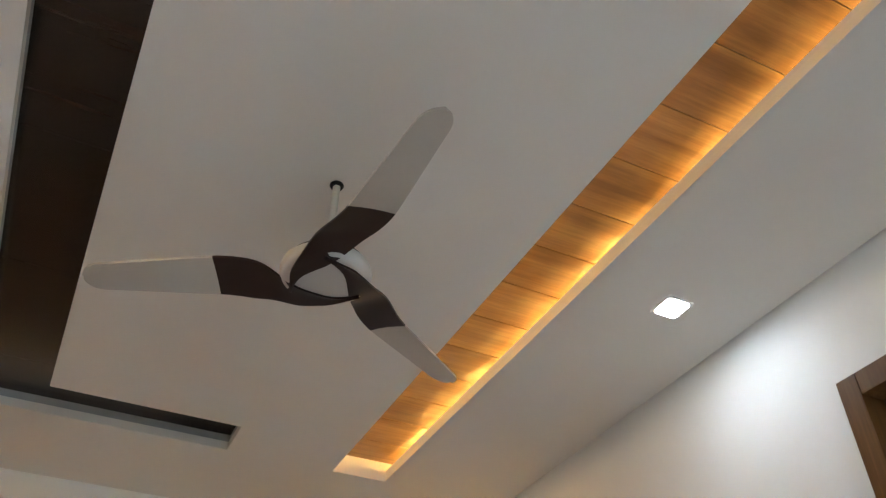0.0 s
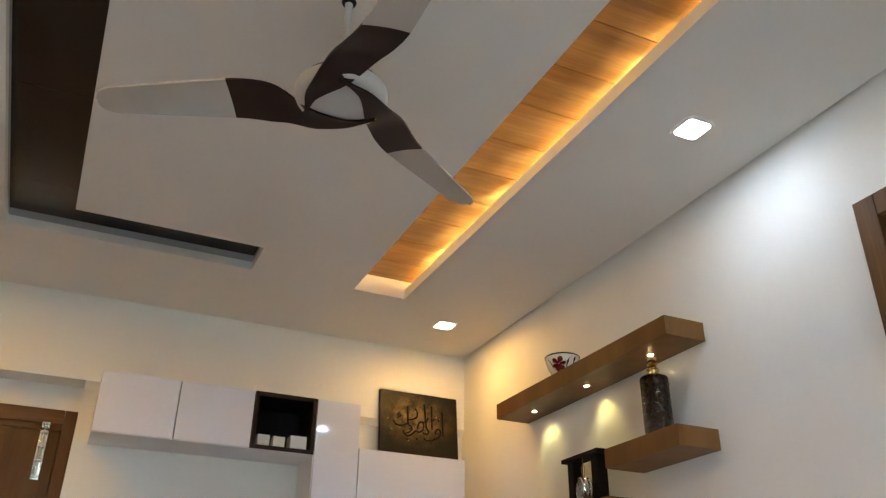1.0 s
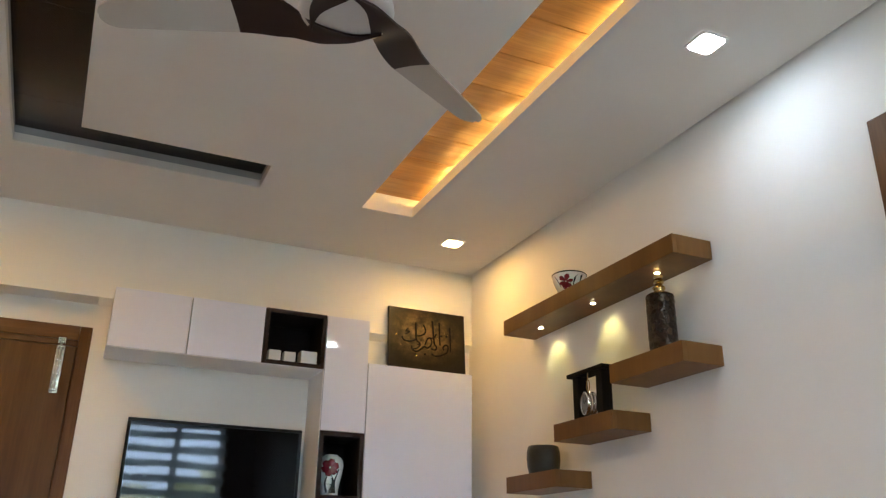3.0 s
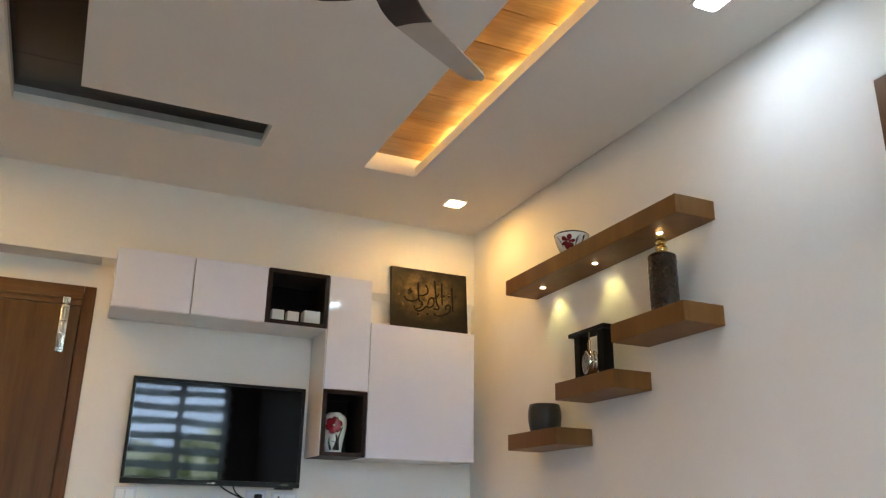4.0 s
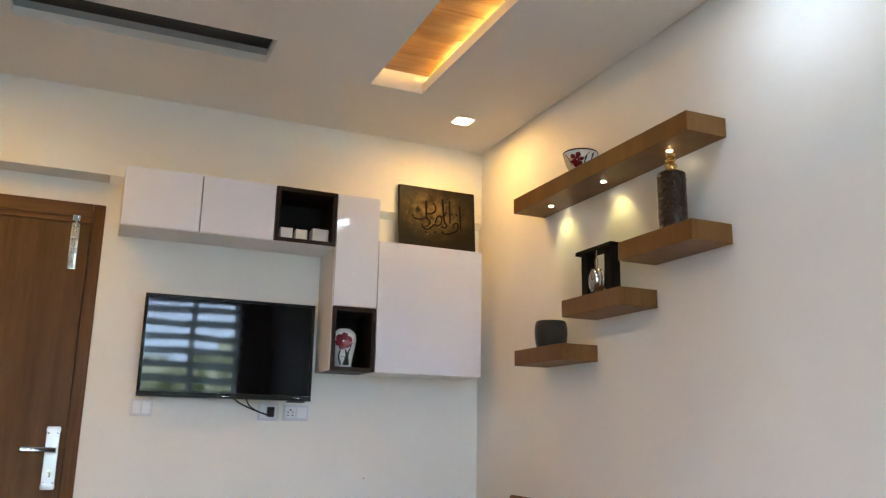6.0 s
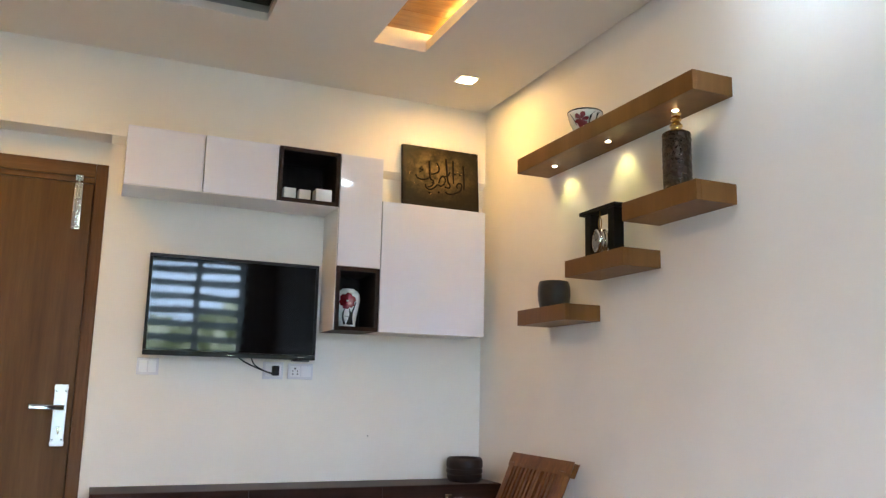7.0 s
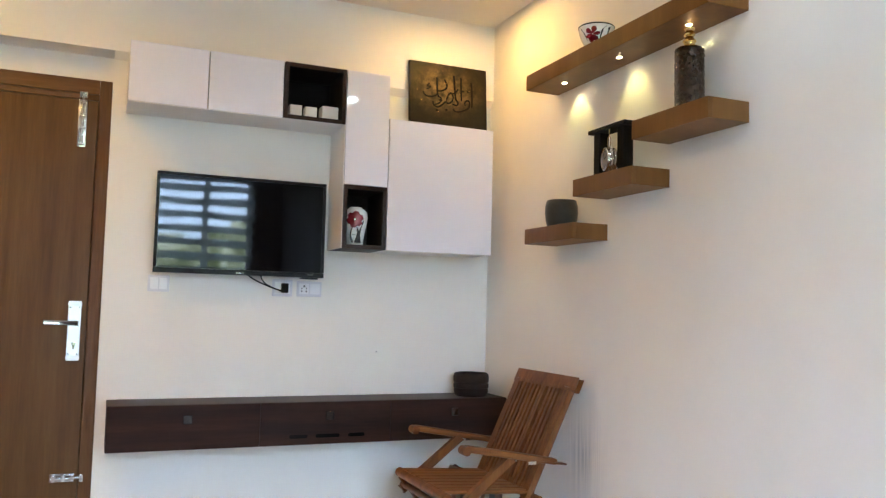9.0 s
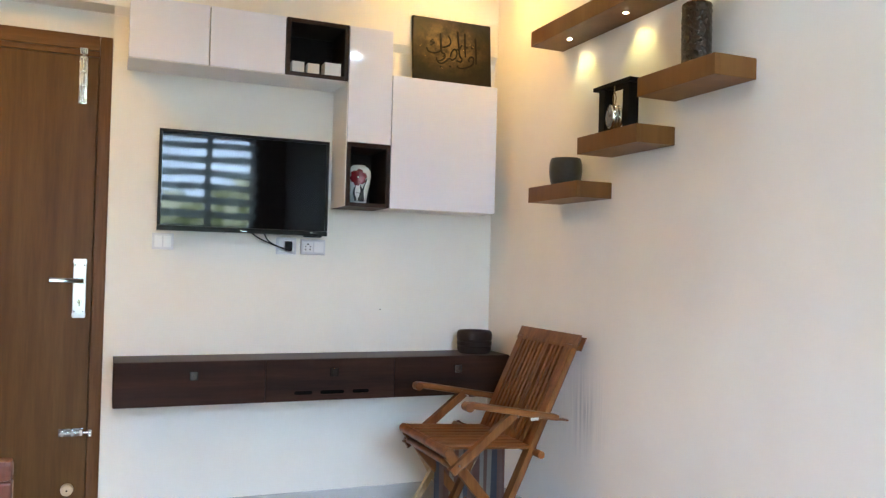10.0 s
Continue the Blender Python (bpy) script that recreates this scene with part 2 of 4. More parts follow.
def blind_fabric():
    m, tree, bsdf = nodes_of("grey blind fabric")
    v = coords(tree, (1, 1, 1))
    col = ramp(tree, noise_of(tree, v, 300, 2), [(0.3, (0.42, 0.48, 0.46)), (0.7, (0.52, 0.57, 0.55))])
    thin = tree.nodes.new("ShaderNodeBsdfTranslucent")
    both = tree.nodes.new("ShaderNodeMixShader")
    both.inputs[0].default_value = 0.62
    link(tree, col, bsdf.inputs["Base Color"])
    link(tree, col, thin.inputs["Color"])
    link(tree, bsdf.outputs[0], both.inputs[1])
    link(tree, thin.outputs[0], both.inputs[2])
    link(tree, both.outputs[0], tree.nodes["Material Output"].inputs["Surface"])
    bsdf.inputs["Roughness"].default_value = 0.85
    return m


M_BLIND = blind_fabric()


def painting_material(w, h):
    """Umber canvas with a worn patch of gold leaf about its middle."""
    m, tree, bsdf = nodes_of("umber and gold canvas")
    tc = tree.nodes.new("ShaderNodeTexCoord")
    mp = tree.nodes.new("ShaderNodeMapping")
    mp.inputs["Scale"].default_value = (1.75 / w, 0, 2.2 / h)
    mp.inputs["Location"].default_value = (0.08, 0, -1.36)
    link(tree, tc.outputs["Object"], mp.inputs["Vector"])
    g = tree.nodes.new("ShaderNodeTexGradient")
    g.gradient_type = "SPHERICAL"
    link(tree, mp.outputs["Vector"], g.inputs["Vector"])
    v = coords(tree, (1, 1, 1))
    n1, n2 = noise_of(tree, v, 14, 6, 0.7), noise_of(tree, v, 70, 4, 0.7)
    mul = tree.nodes.new("ShaderNodeMath")
    mul.operation = "MULTIPLY"
    link(tree, g.outputs["Fac"], mul.inputs[0])
    link(tree, ramp(tree, n1, [(0.34, (0.12, 0.12, 0.12)), (0.60, (1, 1, 1))]), mul.inputs[1])
    col = ramp(tree, mul.outputs[0], [(0.03, (0.012, 0.009, 0.006)), (0.22, (0.040, 0.027, 0.013)), (0.66, (0.165, 0.110, 0.042))])
    grit = ramp(tree, n2, [(0.35, (0.5, 0.5, 0.5)), (0.65, (1, 1, 1))])
    link(tree, mix(tree, col, grit, 0.6, "MULTIPLY"), bsdf.inputs["Base Color"])
    bsdf.inputs["Roughness"].default_value = 0.42
    bsdf.inputs["Specular IOR Level"].default_value = 0.18
    bump(tree, bsdf, n2, 0.3, 0.002)
    return m


def striped_material():
    """Woven cloth in stripes of brick red, cream, grey and blue."""
    m, tree, bsdf = nodes_of("striped cloth")
    v = coords(tree, (1, 1, 1))
    sep = tree.nodes.new("ShaderNodeSeparateXYZ")
    link(tree, v, sep.inputs[0])
    k = tree.nodes.new("ShaderNodeMath")
    k.operation = "MULTIPLY_ADD"
    k.inputs[1].default_value, k.inputs[2].default_value = 7.0, 0.5
    link(tree, sep.outputs["X"], k.inputs[0])
    fr = tree.nodes.new("ShaderNodeMath")
    fr.operation = "FRACT"
    link(tree, k.outputs[0], fr.inputs[0])
    r = tree.nodes.new("ShaderNodeValToRGB")
    r.color_ramp.interpolation = "CONSTANT"
    stops = [(0.0, (0.17, 0.085, 0.068)), (0.22, (0.34, 0.32, 0.285)), (0.36, (0.18, 0.10, 0.08)), (0.5, (0.31, 0.29, 0.26)), (0.66, (0.085, 0.092, 0.115)), (0.84, (0.20, 0.12, 0.10))]
    while len(r.color_ramp.elements) < len(stops):
        r.color_ramp.elements.new(0.5)
    for e, (pos, c) in zip(r.color_ramp.elements, stops):
        e.position, e.color = pos, (*c, 1)
    link(tree, fr.outputs[0], r.inputs["Fac"])
    link(tree, r.outputs["Color"], bsdf.inputs["Base Color"])
    bsdf.inputs["Roughness"].default_value = 0.9
    bump(tree, bsdf, noise_of(tree, v, 400, 2), 0.3, 0.001)
    return m


M_STRIPE = striped_material()

# ---------------------------------------------------------------- building helpers


def finish(name, bm, material, smooth=False):
    me = bpy.data.meshes.new(name)
    bmesh.ops.recalc_face_normals(bm, faces=bm.faces)
    bm.to_mesh(me)
    bm.free()
    if material:
        me.materials.append(material)
    if smooth:
        for p in me.polygons:
            p.use_smooth = True
        me.set_sharp_from_angle(angle=radians(38))
    return me


def thing(name, at, label, category, group="", kind=""):
    """An Empty at a thing's base, for its parts."""
    ob = new(name)
    ob.location = at
    ob.empty_display_size = 0.05
    return tagged(ob, label, category, group, kind)


def base_of(ob):
    p = Vector((0, 0, 0))
    while ob:
        p += ob.location
        ob = ob.parent
    return p


def part(name, bm, material, parent, label="", smooth=False):
    """One mesh, built in world metres, under a thing or under a part."""
    bmesh.ops.translate(bm, verts=bm.verts, vec=-base_of(parent))
    ob = new(name, finish(name, bm, material, smooth))
    ob.parent = parent
    return tagged(ob, label)


def solo(name, bm, material, at, label, category, group="", kind="", smooth=False):
    """A thing of one mesh."""
    bmesh.ops.translate(bm, verts=bm.verts, vec=-Vector(at))
    ob = new(name, finish(name, bm, material, smooth))
    ob.location = at
    return tagged(ob, label, category, group, kind)


def box(x0, x1, y0, y1, z0, z1, bev=0.0, bm=None, seg=2):
    bm = bm or bmesh.new()
    made = bmesh.ops.create_cube(bm, size=1)["verts"]
    for v in made:
        v.co = ((x0 + x1) / 2 + v.co.x * (x1 - x0), (y0 + y1) / 2 + v.co.y * (y1 - y0), (z0 + z1) / 2 + v.co.z * (z1 - z0))
    if bev:
        edges = list({e for v in made for e in v.link_edges})
        bmesh.ops.bevel(bm, geom=edges, offset=bev, segments=seg, profile=0.6, affect="EDGES")
    return bm


def bar(p, q, w, d, bev=0.004, bm=None, side=(0, 1, 0)):
    """A squared bar from p to q; w measured along side, d across it."""
    bm = bm or bmesh.new()
    p, q = Vector(p), Vector(q)
    run = (q - p).normalized()
    a = (Vector(side) - run * run.dot(Vector(side))).normalized()
    b = run.cross(a)
    made = bmesh.ops.create_cube(bm, size=1)["verts"]
    mid, length = (p + q) / 2, (q - p).length
    for v in made:
        v.co = mid + run * v.co.x * length + a * v.co.y * w + b * v.co.z * d
    if bev:
        bmesh.ops.bevel(bm, geom=list({e for v in made for e in v.link_edges}), offset=bev, segments=2, profile=0.6, affect="EDGES")
    return bm


def lathe(profile, at, seg=40, axis="z", bm=None, squash=(1, 1), ring=False):
    """A turned form: profile of (radius, height) about an axis through at."""
    bm = bm or bmesh.new()
    rings = []
    closed = ring
    for r, h in profile + (profile[:1] if closed else []):
        ring = []
        for i in range(seg):
            a = 2 * math.pi * i / seg
            u, v = r * math.cos(a) * squash[0], r * math.sin(a) * squash[1]
            co = {"z": (u, v, h), "x": (h, u, v), "y": (u, h, v)}[axis]
            ring.append(bm.verts.new(Vector(at) + Vector(co)))
        rings.append(ring)
    for a, b in zip(rings, rings[1:]):
        for i in range(seg):
            bm.faces.new((a[i], a[(i + 1) % seg], b[(i + 1) % seg], b[i]))
    for ring, (r, h) in ((rings[0], profile[0]), (rings[-1], profile[-1])):
        if r > 1e-6 and not closed:
            bm.faces.new(ring)
    bmesh.ops.remove_doubles(bm, verts=bm.verts, dist=1e-6)
    return bm


def smooth_line(points, steps=8):
    """A flowing line through points (Catmull-Rom)."""
    pts = [Vector(p) for p in points]
    if len(pts) < 3:
        return pts
    ext = [2 * pts[0] - pts[1]] + pts + [2 * pts[-1] - pts[-2]]
    out = []
    for a, b, c, d in zip(ext, ext[1:], ext[2:], ext[3:]):
        for i in range(steps):
            t = i / steps
            out.append(0.5 * (2 * b + (c - a) * t + (2 * a - 5 * b + 4 * c - d) * t * t + (3 * b - a - 3 * c + d) * t ** 3))
    return out + [pts[-1]]


def sweep(points, radii, seg=8, bm=None, flat=1.0, normal=None):
    """A round (or flattened) rod along a line; radii one number or one for each end."""
    bm = bm or bmesh.new()
    pts = [Vector(p) for p in points]
    n = len(pts)
    if not isinstance(radii, (tuple, list)):
        radii = (radii, radii)
    rings = []
    for i, p in enumerate(pts):
        run = (pts[min(i + 1, n - 1)] - pts[max(i - 1, 0)]).normalized()
        ref = Vector(normal) if normal else (Vector((0, 0, 1)) if abs(run.z) < 0.9 else Vector((0, 1, 0)))
        a = run.cross(ref).normalized()
        b = a.cross(run).normalized()
        t = i / max(1, n - 1)
        r = radii[0] + (radii[-1] - radii[0]) * t if len(radii) == 2 else radii[0] + (radii[1] - radii[0]) * 2 * t if t < 0.5 else radii[1] + (radii[2] - radii[1]) * (2 * t - 1)
        rings.append([bm.verts.new(p + a * r * math.cos(2 * math.pi * k / seg) + b * r * flat * math.sin(2 * math.pi * k / seg)) for k in range(seg)])
    for u, v in zip(rings, rings[1:]):
        for k in range(seg):
            bm.faces.new((u[k], u[(k + 1) % seg], v[(k + 1) % seg], v[k]))
    bm.faces.new(rings[0])
    bm.faces.new(rings[-1])
    return bm


# ---------------------------------------------------------------- structure
T_ = 0.16   # wall thickness
YLIN = 3.895  # wall above the door frame

solo("floor", box(XL - T_, XR + T_, YS - T_, YD + 0.3, -0.10, 0.0), M_TILE, (0, 1, -0.1), "beige polished vitrified tile floor of the living room", "floor", kind="structure")


def ceiling():
    """White plaster ceiling in one mesh, with the lit slot and the dark recess cut through it."""
    bm = bmesh.new()
    xs = [XL - T_, DX0, DXI, DX1, CX0, CX1, XR - 0.005]
    ys = [YS - T_, -1.2, DYI, DYO, CY1, YD + 0.3]
    top = H + 0.035

    def is_open(x, y):
        slot = CX0 < x < CX1 and -1.2 < y < CY1
        arm = DX0 < x < DXI and -1.2 < y < DYO
        foot = DX0 < x < DX1 and DYI < y < DYO
        return slot or arm or foot
    solid = {}
    for i in range(len(xs) - 1):
        for j in range(len(ys) - 1):
            solid[i, j] = not is_open((xs[i] + xs[i + 1]) / 2, (ys[j] + ys[j + 1]) / 2)

    def quad(*cs):
        bm.faces.new([bm.verts.new(c) for c in cs])
    for (i, j), s in solid.items():
        if not s:
            continue
        x0, x1, y0, y1 = xs[i], xs[i + 1], ys[j], ys[j + 1]
        quad((x0, y0, H), (x0, y1, H), (x1, y1, H), (x1, y0, H))
        quad((x0, y0, top), (x1, y0, top), (x1, y1, top), (x0, y1, top))
        for di, dj, a, b in ((-1, 0, (x0, y0), (x0, y1)), (1, 0, (x1, y0), (x1, y1)), (0, -1, (x0, y0), (x1, y0)), (0, 1, (x0, y1), (x1, y1))):
            if not solid.get((i + di, j + dj), False):
                quad((*a, H), (*b, H), (*b, top), (*a, top))
    for v in bm.verts:
        if min(abs(v.co.x - DX0), abs(v.co.x - DXI)) < 1e-4 and v.co.y < DYI:
            v.co.x += SKEW * (DYI - v.co.y)
    bmesh.ops.remove_doubles(bm, verts=bm.verts, dist=1e-5)
    # slab over all, the slot's lip and the sides of its hidden channel
    box(XL - T_, XR + T_, YS - T_, YD + 0.3, H + 0.20, H + 0.30, bm=bm)
    box(CX1, CX1 + 0.012, -1.2, CY1, top, H + 0.047, bm=bm)
    box(CX1 + 0.10, CX1 + 0.13, -1.25, CY1 + 0.03, top, H + 0.20, bm=bm)
    box(CX0 - 0.05, CX0 - 0.02, -1.25, CY1 + 0.03, top, H + 0.20, bm=bm)
    box(CX0 - 0.02, CX1 + 0.10, CY1, CY1 + 0.03, top, H + 0.20, bm=bm)
    box(CX0 - 0.02, CX1 + 0.10, -1.25, -1.2, top, H + 0.20, bm=bm)
    return solo("ceiling", bm, M_CEIL, (0, 1, H), "white plaster false ceiling with a lit slot and a dark recess", "ceiling", kind="structure")


ceiling()


def wall_north():
    w = thing("wall_north", (0.9, YL, 0), "cream painted wall with a shallow beam above the door and cabinets", "wall", kind="structure")
    part("wall_face", box(-0.006, XR + T_, YL, YL + T_, 0, ZB - 0.034), M_WALL, w)
    bm = bmesh.new()   # beam with a chamfered lower edge
    outline = [(YB, H), (YB, ZB), (YL, ZB - 0.034), (YL + T_, ZB - 0.034), (YL + T_, H)]
    ends = [[bm.verts.new((x, y, z)) for y, z in outline] for x in (-0.006, XR + T_)]
    for k in range(len(outline)):
        n = (k + 1) % len(outline)
        bm.faces.new((ends[0][k], ends[0][n], ends[1][n], ends[1][k]))
    bm.faces.new(ends[0]), bm.faces.new(ends[1])
    part("beam", bm, M_WALL, w)
    part("door_beam", box(XL - T_, -0.006, YB, YL + T_ + 0.1, ZB, H), M_WALL, w)
    part("door_lintel", box(-1.02, -0.006, YLIN, YL + T_ + 0.1, 2.150, ZB), M_WALL, w)
    # Unseen sheet added to stop light leaking in round the door.
    part("leak_backing", box(-1.02, 0.0, YL + T_ + 0.06, YL + T_ + 0.10, 0, 2.149), M_REST, w)
    part("wall_face", box(XL - T_, -1.02, YL, YL + T_, 0, ZB), M_WALL, w)
    return w


wall_north()


def wall_east():
    w = thing("wall_east", (XR, 1.0, 0), "smooth off-white painted wall with a doorway", "wall", kind="structure")
    part("wall_face", box(XR, XR + T_, 1.235, YL - 0.001, 0, H + 0.199), M_SIDE, w)
    part("wall_face", box(XR, XR + T_, YS - T_, 0.32, 0, H + 0.199), M_BROWNWALL, w, "dark brown stretch of wall by the window")
    part("door_lintel", box(XR, XR + T_, 0.32, 1.235, 2.28, H + 0.199), M_SIDE, w)
    return w


wall_east()
solo("wall_west", box(XL - T_, XL, YS, YL, 0, H), M_REST, (XL, 1, 0), "plain tan painted wall closing the room", "wall", kind="structure")


def wall_south():
    w = thing("wall_south", (0, YS, 0), "dark brown wall around a wide window", "wall", kind="structure")
    for x0, x1, z0, z1 in ((XL, WX0, 0, H), (WX1, XR, 0, H), (WX0, WX1, 0, WZ0), (WX0, WX1, WZ1, H)):
        part("wall_face", box(x0, x1, YS - T_, YS, z0, z1), M_BROWNWALL, w)
    return w


wall_south()


def window():
    w = thing("window_1", ((WX0 + WX1) / 2, YS, WZ0), "wide white framed sliding window with daylight behind it", "window", kind="structure")
    y0, y1 = YS - 0.10, YS - 0.05
    for x0, x1, z0, z1 in ((WX0, WX1, WZ0, WZ0 + 0.05), (WX0, WX1, WZ1 - 0.05, WZ1), (WX0, WX0 + 0.05, WZ0 + 0.05, WZ1 - 0.05), (WX1 - 0.05, WX1, WZ0 + 0.05, WZ1 - 0.05), (0.97, 1.04, WZ0 + 0.05, WZ1 - 0.05)):
        part("window_frame", box(x0, x1, y0, y1, z0, z1, 0.003), M_PLATE, w)
    for x0, x1 in ((WX0 + 0.05, 0.97), (1.04, WX1 - 0.05)):
        pane = part("pane", box(x0, x1, y0 + 0.02, y0 + 0.026, WZ0 + 0.05, WZ1 - 0.05), M_GLASS, w)
        pane.visible_shadow = False
    return w


window()


def zebra_blind():
    b = thing("window_blind", ((WX0 + WX1) / 2, YS + 0.03, WZ1 + 0.02), "grey zebra roller blind with open bands over the window", "blind")
    part("headrail", box(WX0 - 0.03, WX1 + 0.03, YS + 0.005, YS + 0.075, WZ1 + 0.02, WZ1 + 0.09, 0.01), M_PLATE, b)
    z = WZ1 + 0.05
    while z > WZ0 + 0.1:
        part("band", box(WX0 - 0.02, WX1 + 0.02, YS + 0.028, YS + 0.032, z - 0.078, min(z, WZ1 + 0.018)), M_BLIND, b)
        z -= 0.150
    for x in (WX0 + 0.1, WX1 - 0.1):
        part("cord", box(x - 0.001, x + 0.001, YS + 0.033, YS + 0.035, z + 0.05, WZ1 + 0.02), M_PLATE, b)
    part("bottom_rail", box(WX0 - 0.02, WX1 + 0.02, YS + 0.02, YS + 0.04, z + 0.03, z + 0.055, 0.004), M_PLATE, b)
    return b


zebra_blind()


def outdoors():
    """Plain garden distance outside the window."""
    rnd = random.Random(7)
    bm = bmesh.new()
    for i in range(60):   # uneven crowns, one beside another
        x = -30 + i
        box(x, x + 1.0, -28.2 - 0.01 * (i % 3), -28, -6, 4.7 + 0.8 * math.sin(i * 0.55) + rnd.uniform(-0.5, 0.5), bm=bm)
    leaves, tree, bsdf = nodes_of("glowing far foliage")
    # Pale stop paints sky gaps; the trees' emission stands in for daylight on them.
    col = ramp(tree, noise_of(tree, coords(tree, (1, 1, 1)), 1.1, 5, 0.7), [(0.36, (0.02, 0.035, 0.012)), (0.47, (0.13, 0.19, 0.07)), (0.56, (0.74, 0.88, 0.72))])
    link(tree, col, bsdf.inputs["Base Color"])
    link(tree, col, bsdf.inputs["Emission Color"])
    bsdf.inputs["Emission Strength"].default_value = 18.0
    bsdf.inputs["Roughness"].default_value = 0.9
    solo("backdrop", bm, leaves, (0, -28, -6), "far band of green trees outside the window, glowing for daylight", "trees", kind="structure")
    solo("ground", box(-60, 60, -60, YS - T_, -6.2, -6.0), plain("ground outside", (0.12, 0.12, 0.10), 0.9, vary=0.2, scale=0.3), (0, -30, -6), "ground far below outside the window", "ground", kind="structure")


outdoors()

# skirting tiles
for n, (x0, x1, y0, y1) in enumerate(((0.0, XR - 0.012, YL - 0.012, YL), (XR - 0.012, XR, 1.29, YL), (XR - 0.012, XR, YS, 0.26), (XL, XL + 0.012, YS, YL))):
    solo("baseboard", box(x0, x1, y0, y1, 0, 0.10, 0.003), M_SKIRT, ((x0 + x1) / 2, (y0 + y1) / 2, 0), "light grey tile skirting along the foot of the wall", "baseboard", kind="structure")


def boards_over(name, label, spans, material, z, parent_at):
    w = thing(name, parent_at, label, "ceiling panel", kind="structure")
    for x0, x1, y0, y1 in spans:
        part("board", box(x0, x1, y0, y1, z, z + 0.012, 0.0012, seg=1), material, w)
    return w


ZP = H + 0.085
spans, y = [], 0.740 - 0.203 * 9
while y < CY1 - 0.01:
    spans.append((CX0 - 0.02, CX1 + 0.085, max(y, -1.195) + 0.0014, min(y + 0.203, CY1 - 0.002) - 0.0014))
    y += 0.203
boards_over("slot_panel", "honey veneer boards inside the lit ceiling slot", spans, M_SLOT, ZP, (CX0, 1, ZP))
solo("slot_backing", box(CX0 - 0.02, CX1 + 0.10, -1.2, CY1, ZP + 0.016, ZP + 0.022), M_SLOT, (1.1, 1, ZP + 0.016), "honey veneer backing behind the slot boards", "backing", kind="structure")
solo("led_tape", box(CX0 - 0.018, CX0 - 0.006, -1.15, CY1 - 0.01, H + 0.0355, H + 0.038), M_LED, (CX0, 1, H + 0.0355), "amber led tape lying on the ledge of the ceiling slot", "led strip")
solo("led_tape", box(1.324, 1.336, -1.15, CY1 - 0.01, H + 0.0355, H + 0.038), M_LED, (1.30, 1, H + 0.0355), "amber led tape lying in the ceiling slot channel", "led strip")
ZD = H + 0.068
spans = [(DX0 - 0.02, DX1 + 0.02, DYI - 0.03, DYO + 0.02)]
y = DYI - 0.031
while y > -1.2:
    k = SKEW * (DYI - y + 0.3)
    spans.append((DX0 - 0.03 + k, DXI + 0.04 + k, y - 0.598, y))
    y -= 0.60
boards_over("recess_panel", "dark wenge veneer boards lining the ceiling recess", spans, M_DARKCEIL, ZD, (DX0, 1, ZD))
# Grey of these edges stands for shade beside the dark boards.
tr = thing("recess_shade_edge", (DX0, DYO, H + 0.035), "upper edge inside the dark ceiling recess, greyed for shade", "trim", kind="structure")
part("edge", box(DX0 - 0.012, DX1 + 0.012, DYO + 0.004, DYO + 0.018, H + 0.0355, ZD - 0.0005), M_RECESSSHADE, tr)
part("edge", box(DX1 + 0.004, DX1 + 0.018, DYI, DYO + 0.003, H + 0.0355, ZD - 0.0005), M_RECESSSHADE, tr)
part("edge", bar((DX0 - 0.011 + SKEW * (DYI + 1.2), -1.2, H + 0.0515), (DX0 - 0.011, DYO, H + 0.0515), 0.014, ZD - H - 0.0365, 0, None, (1, 0, 0)), M_RECESSSHADE, tr)


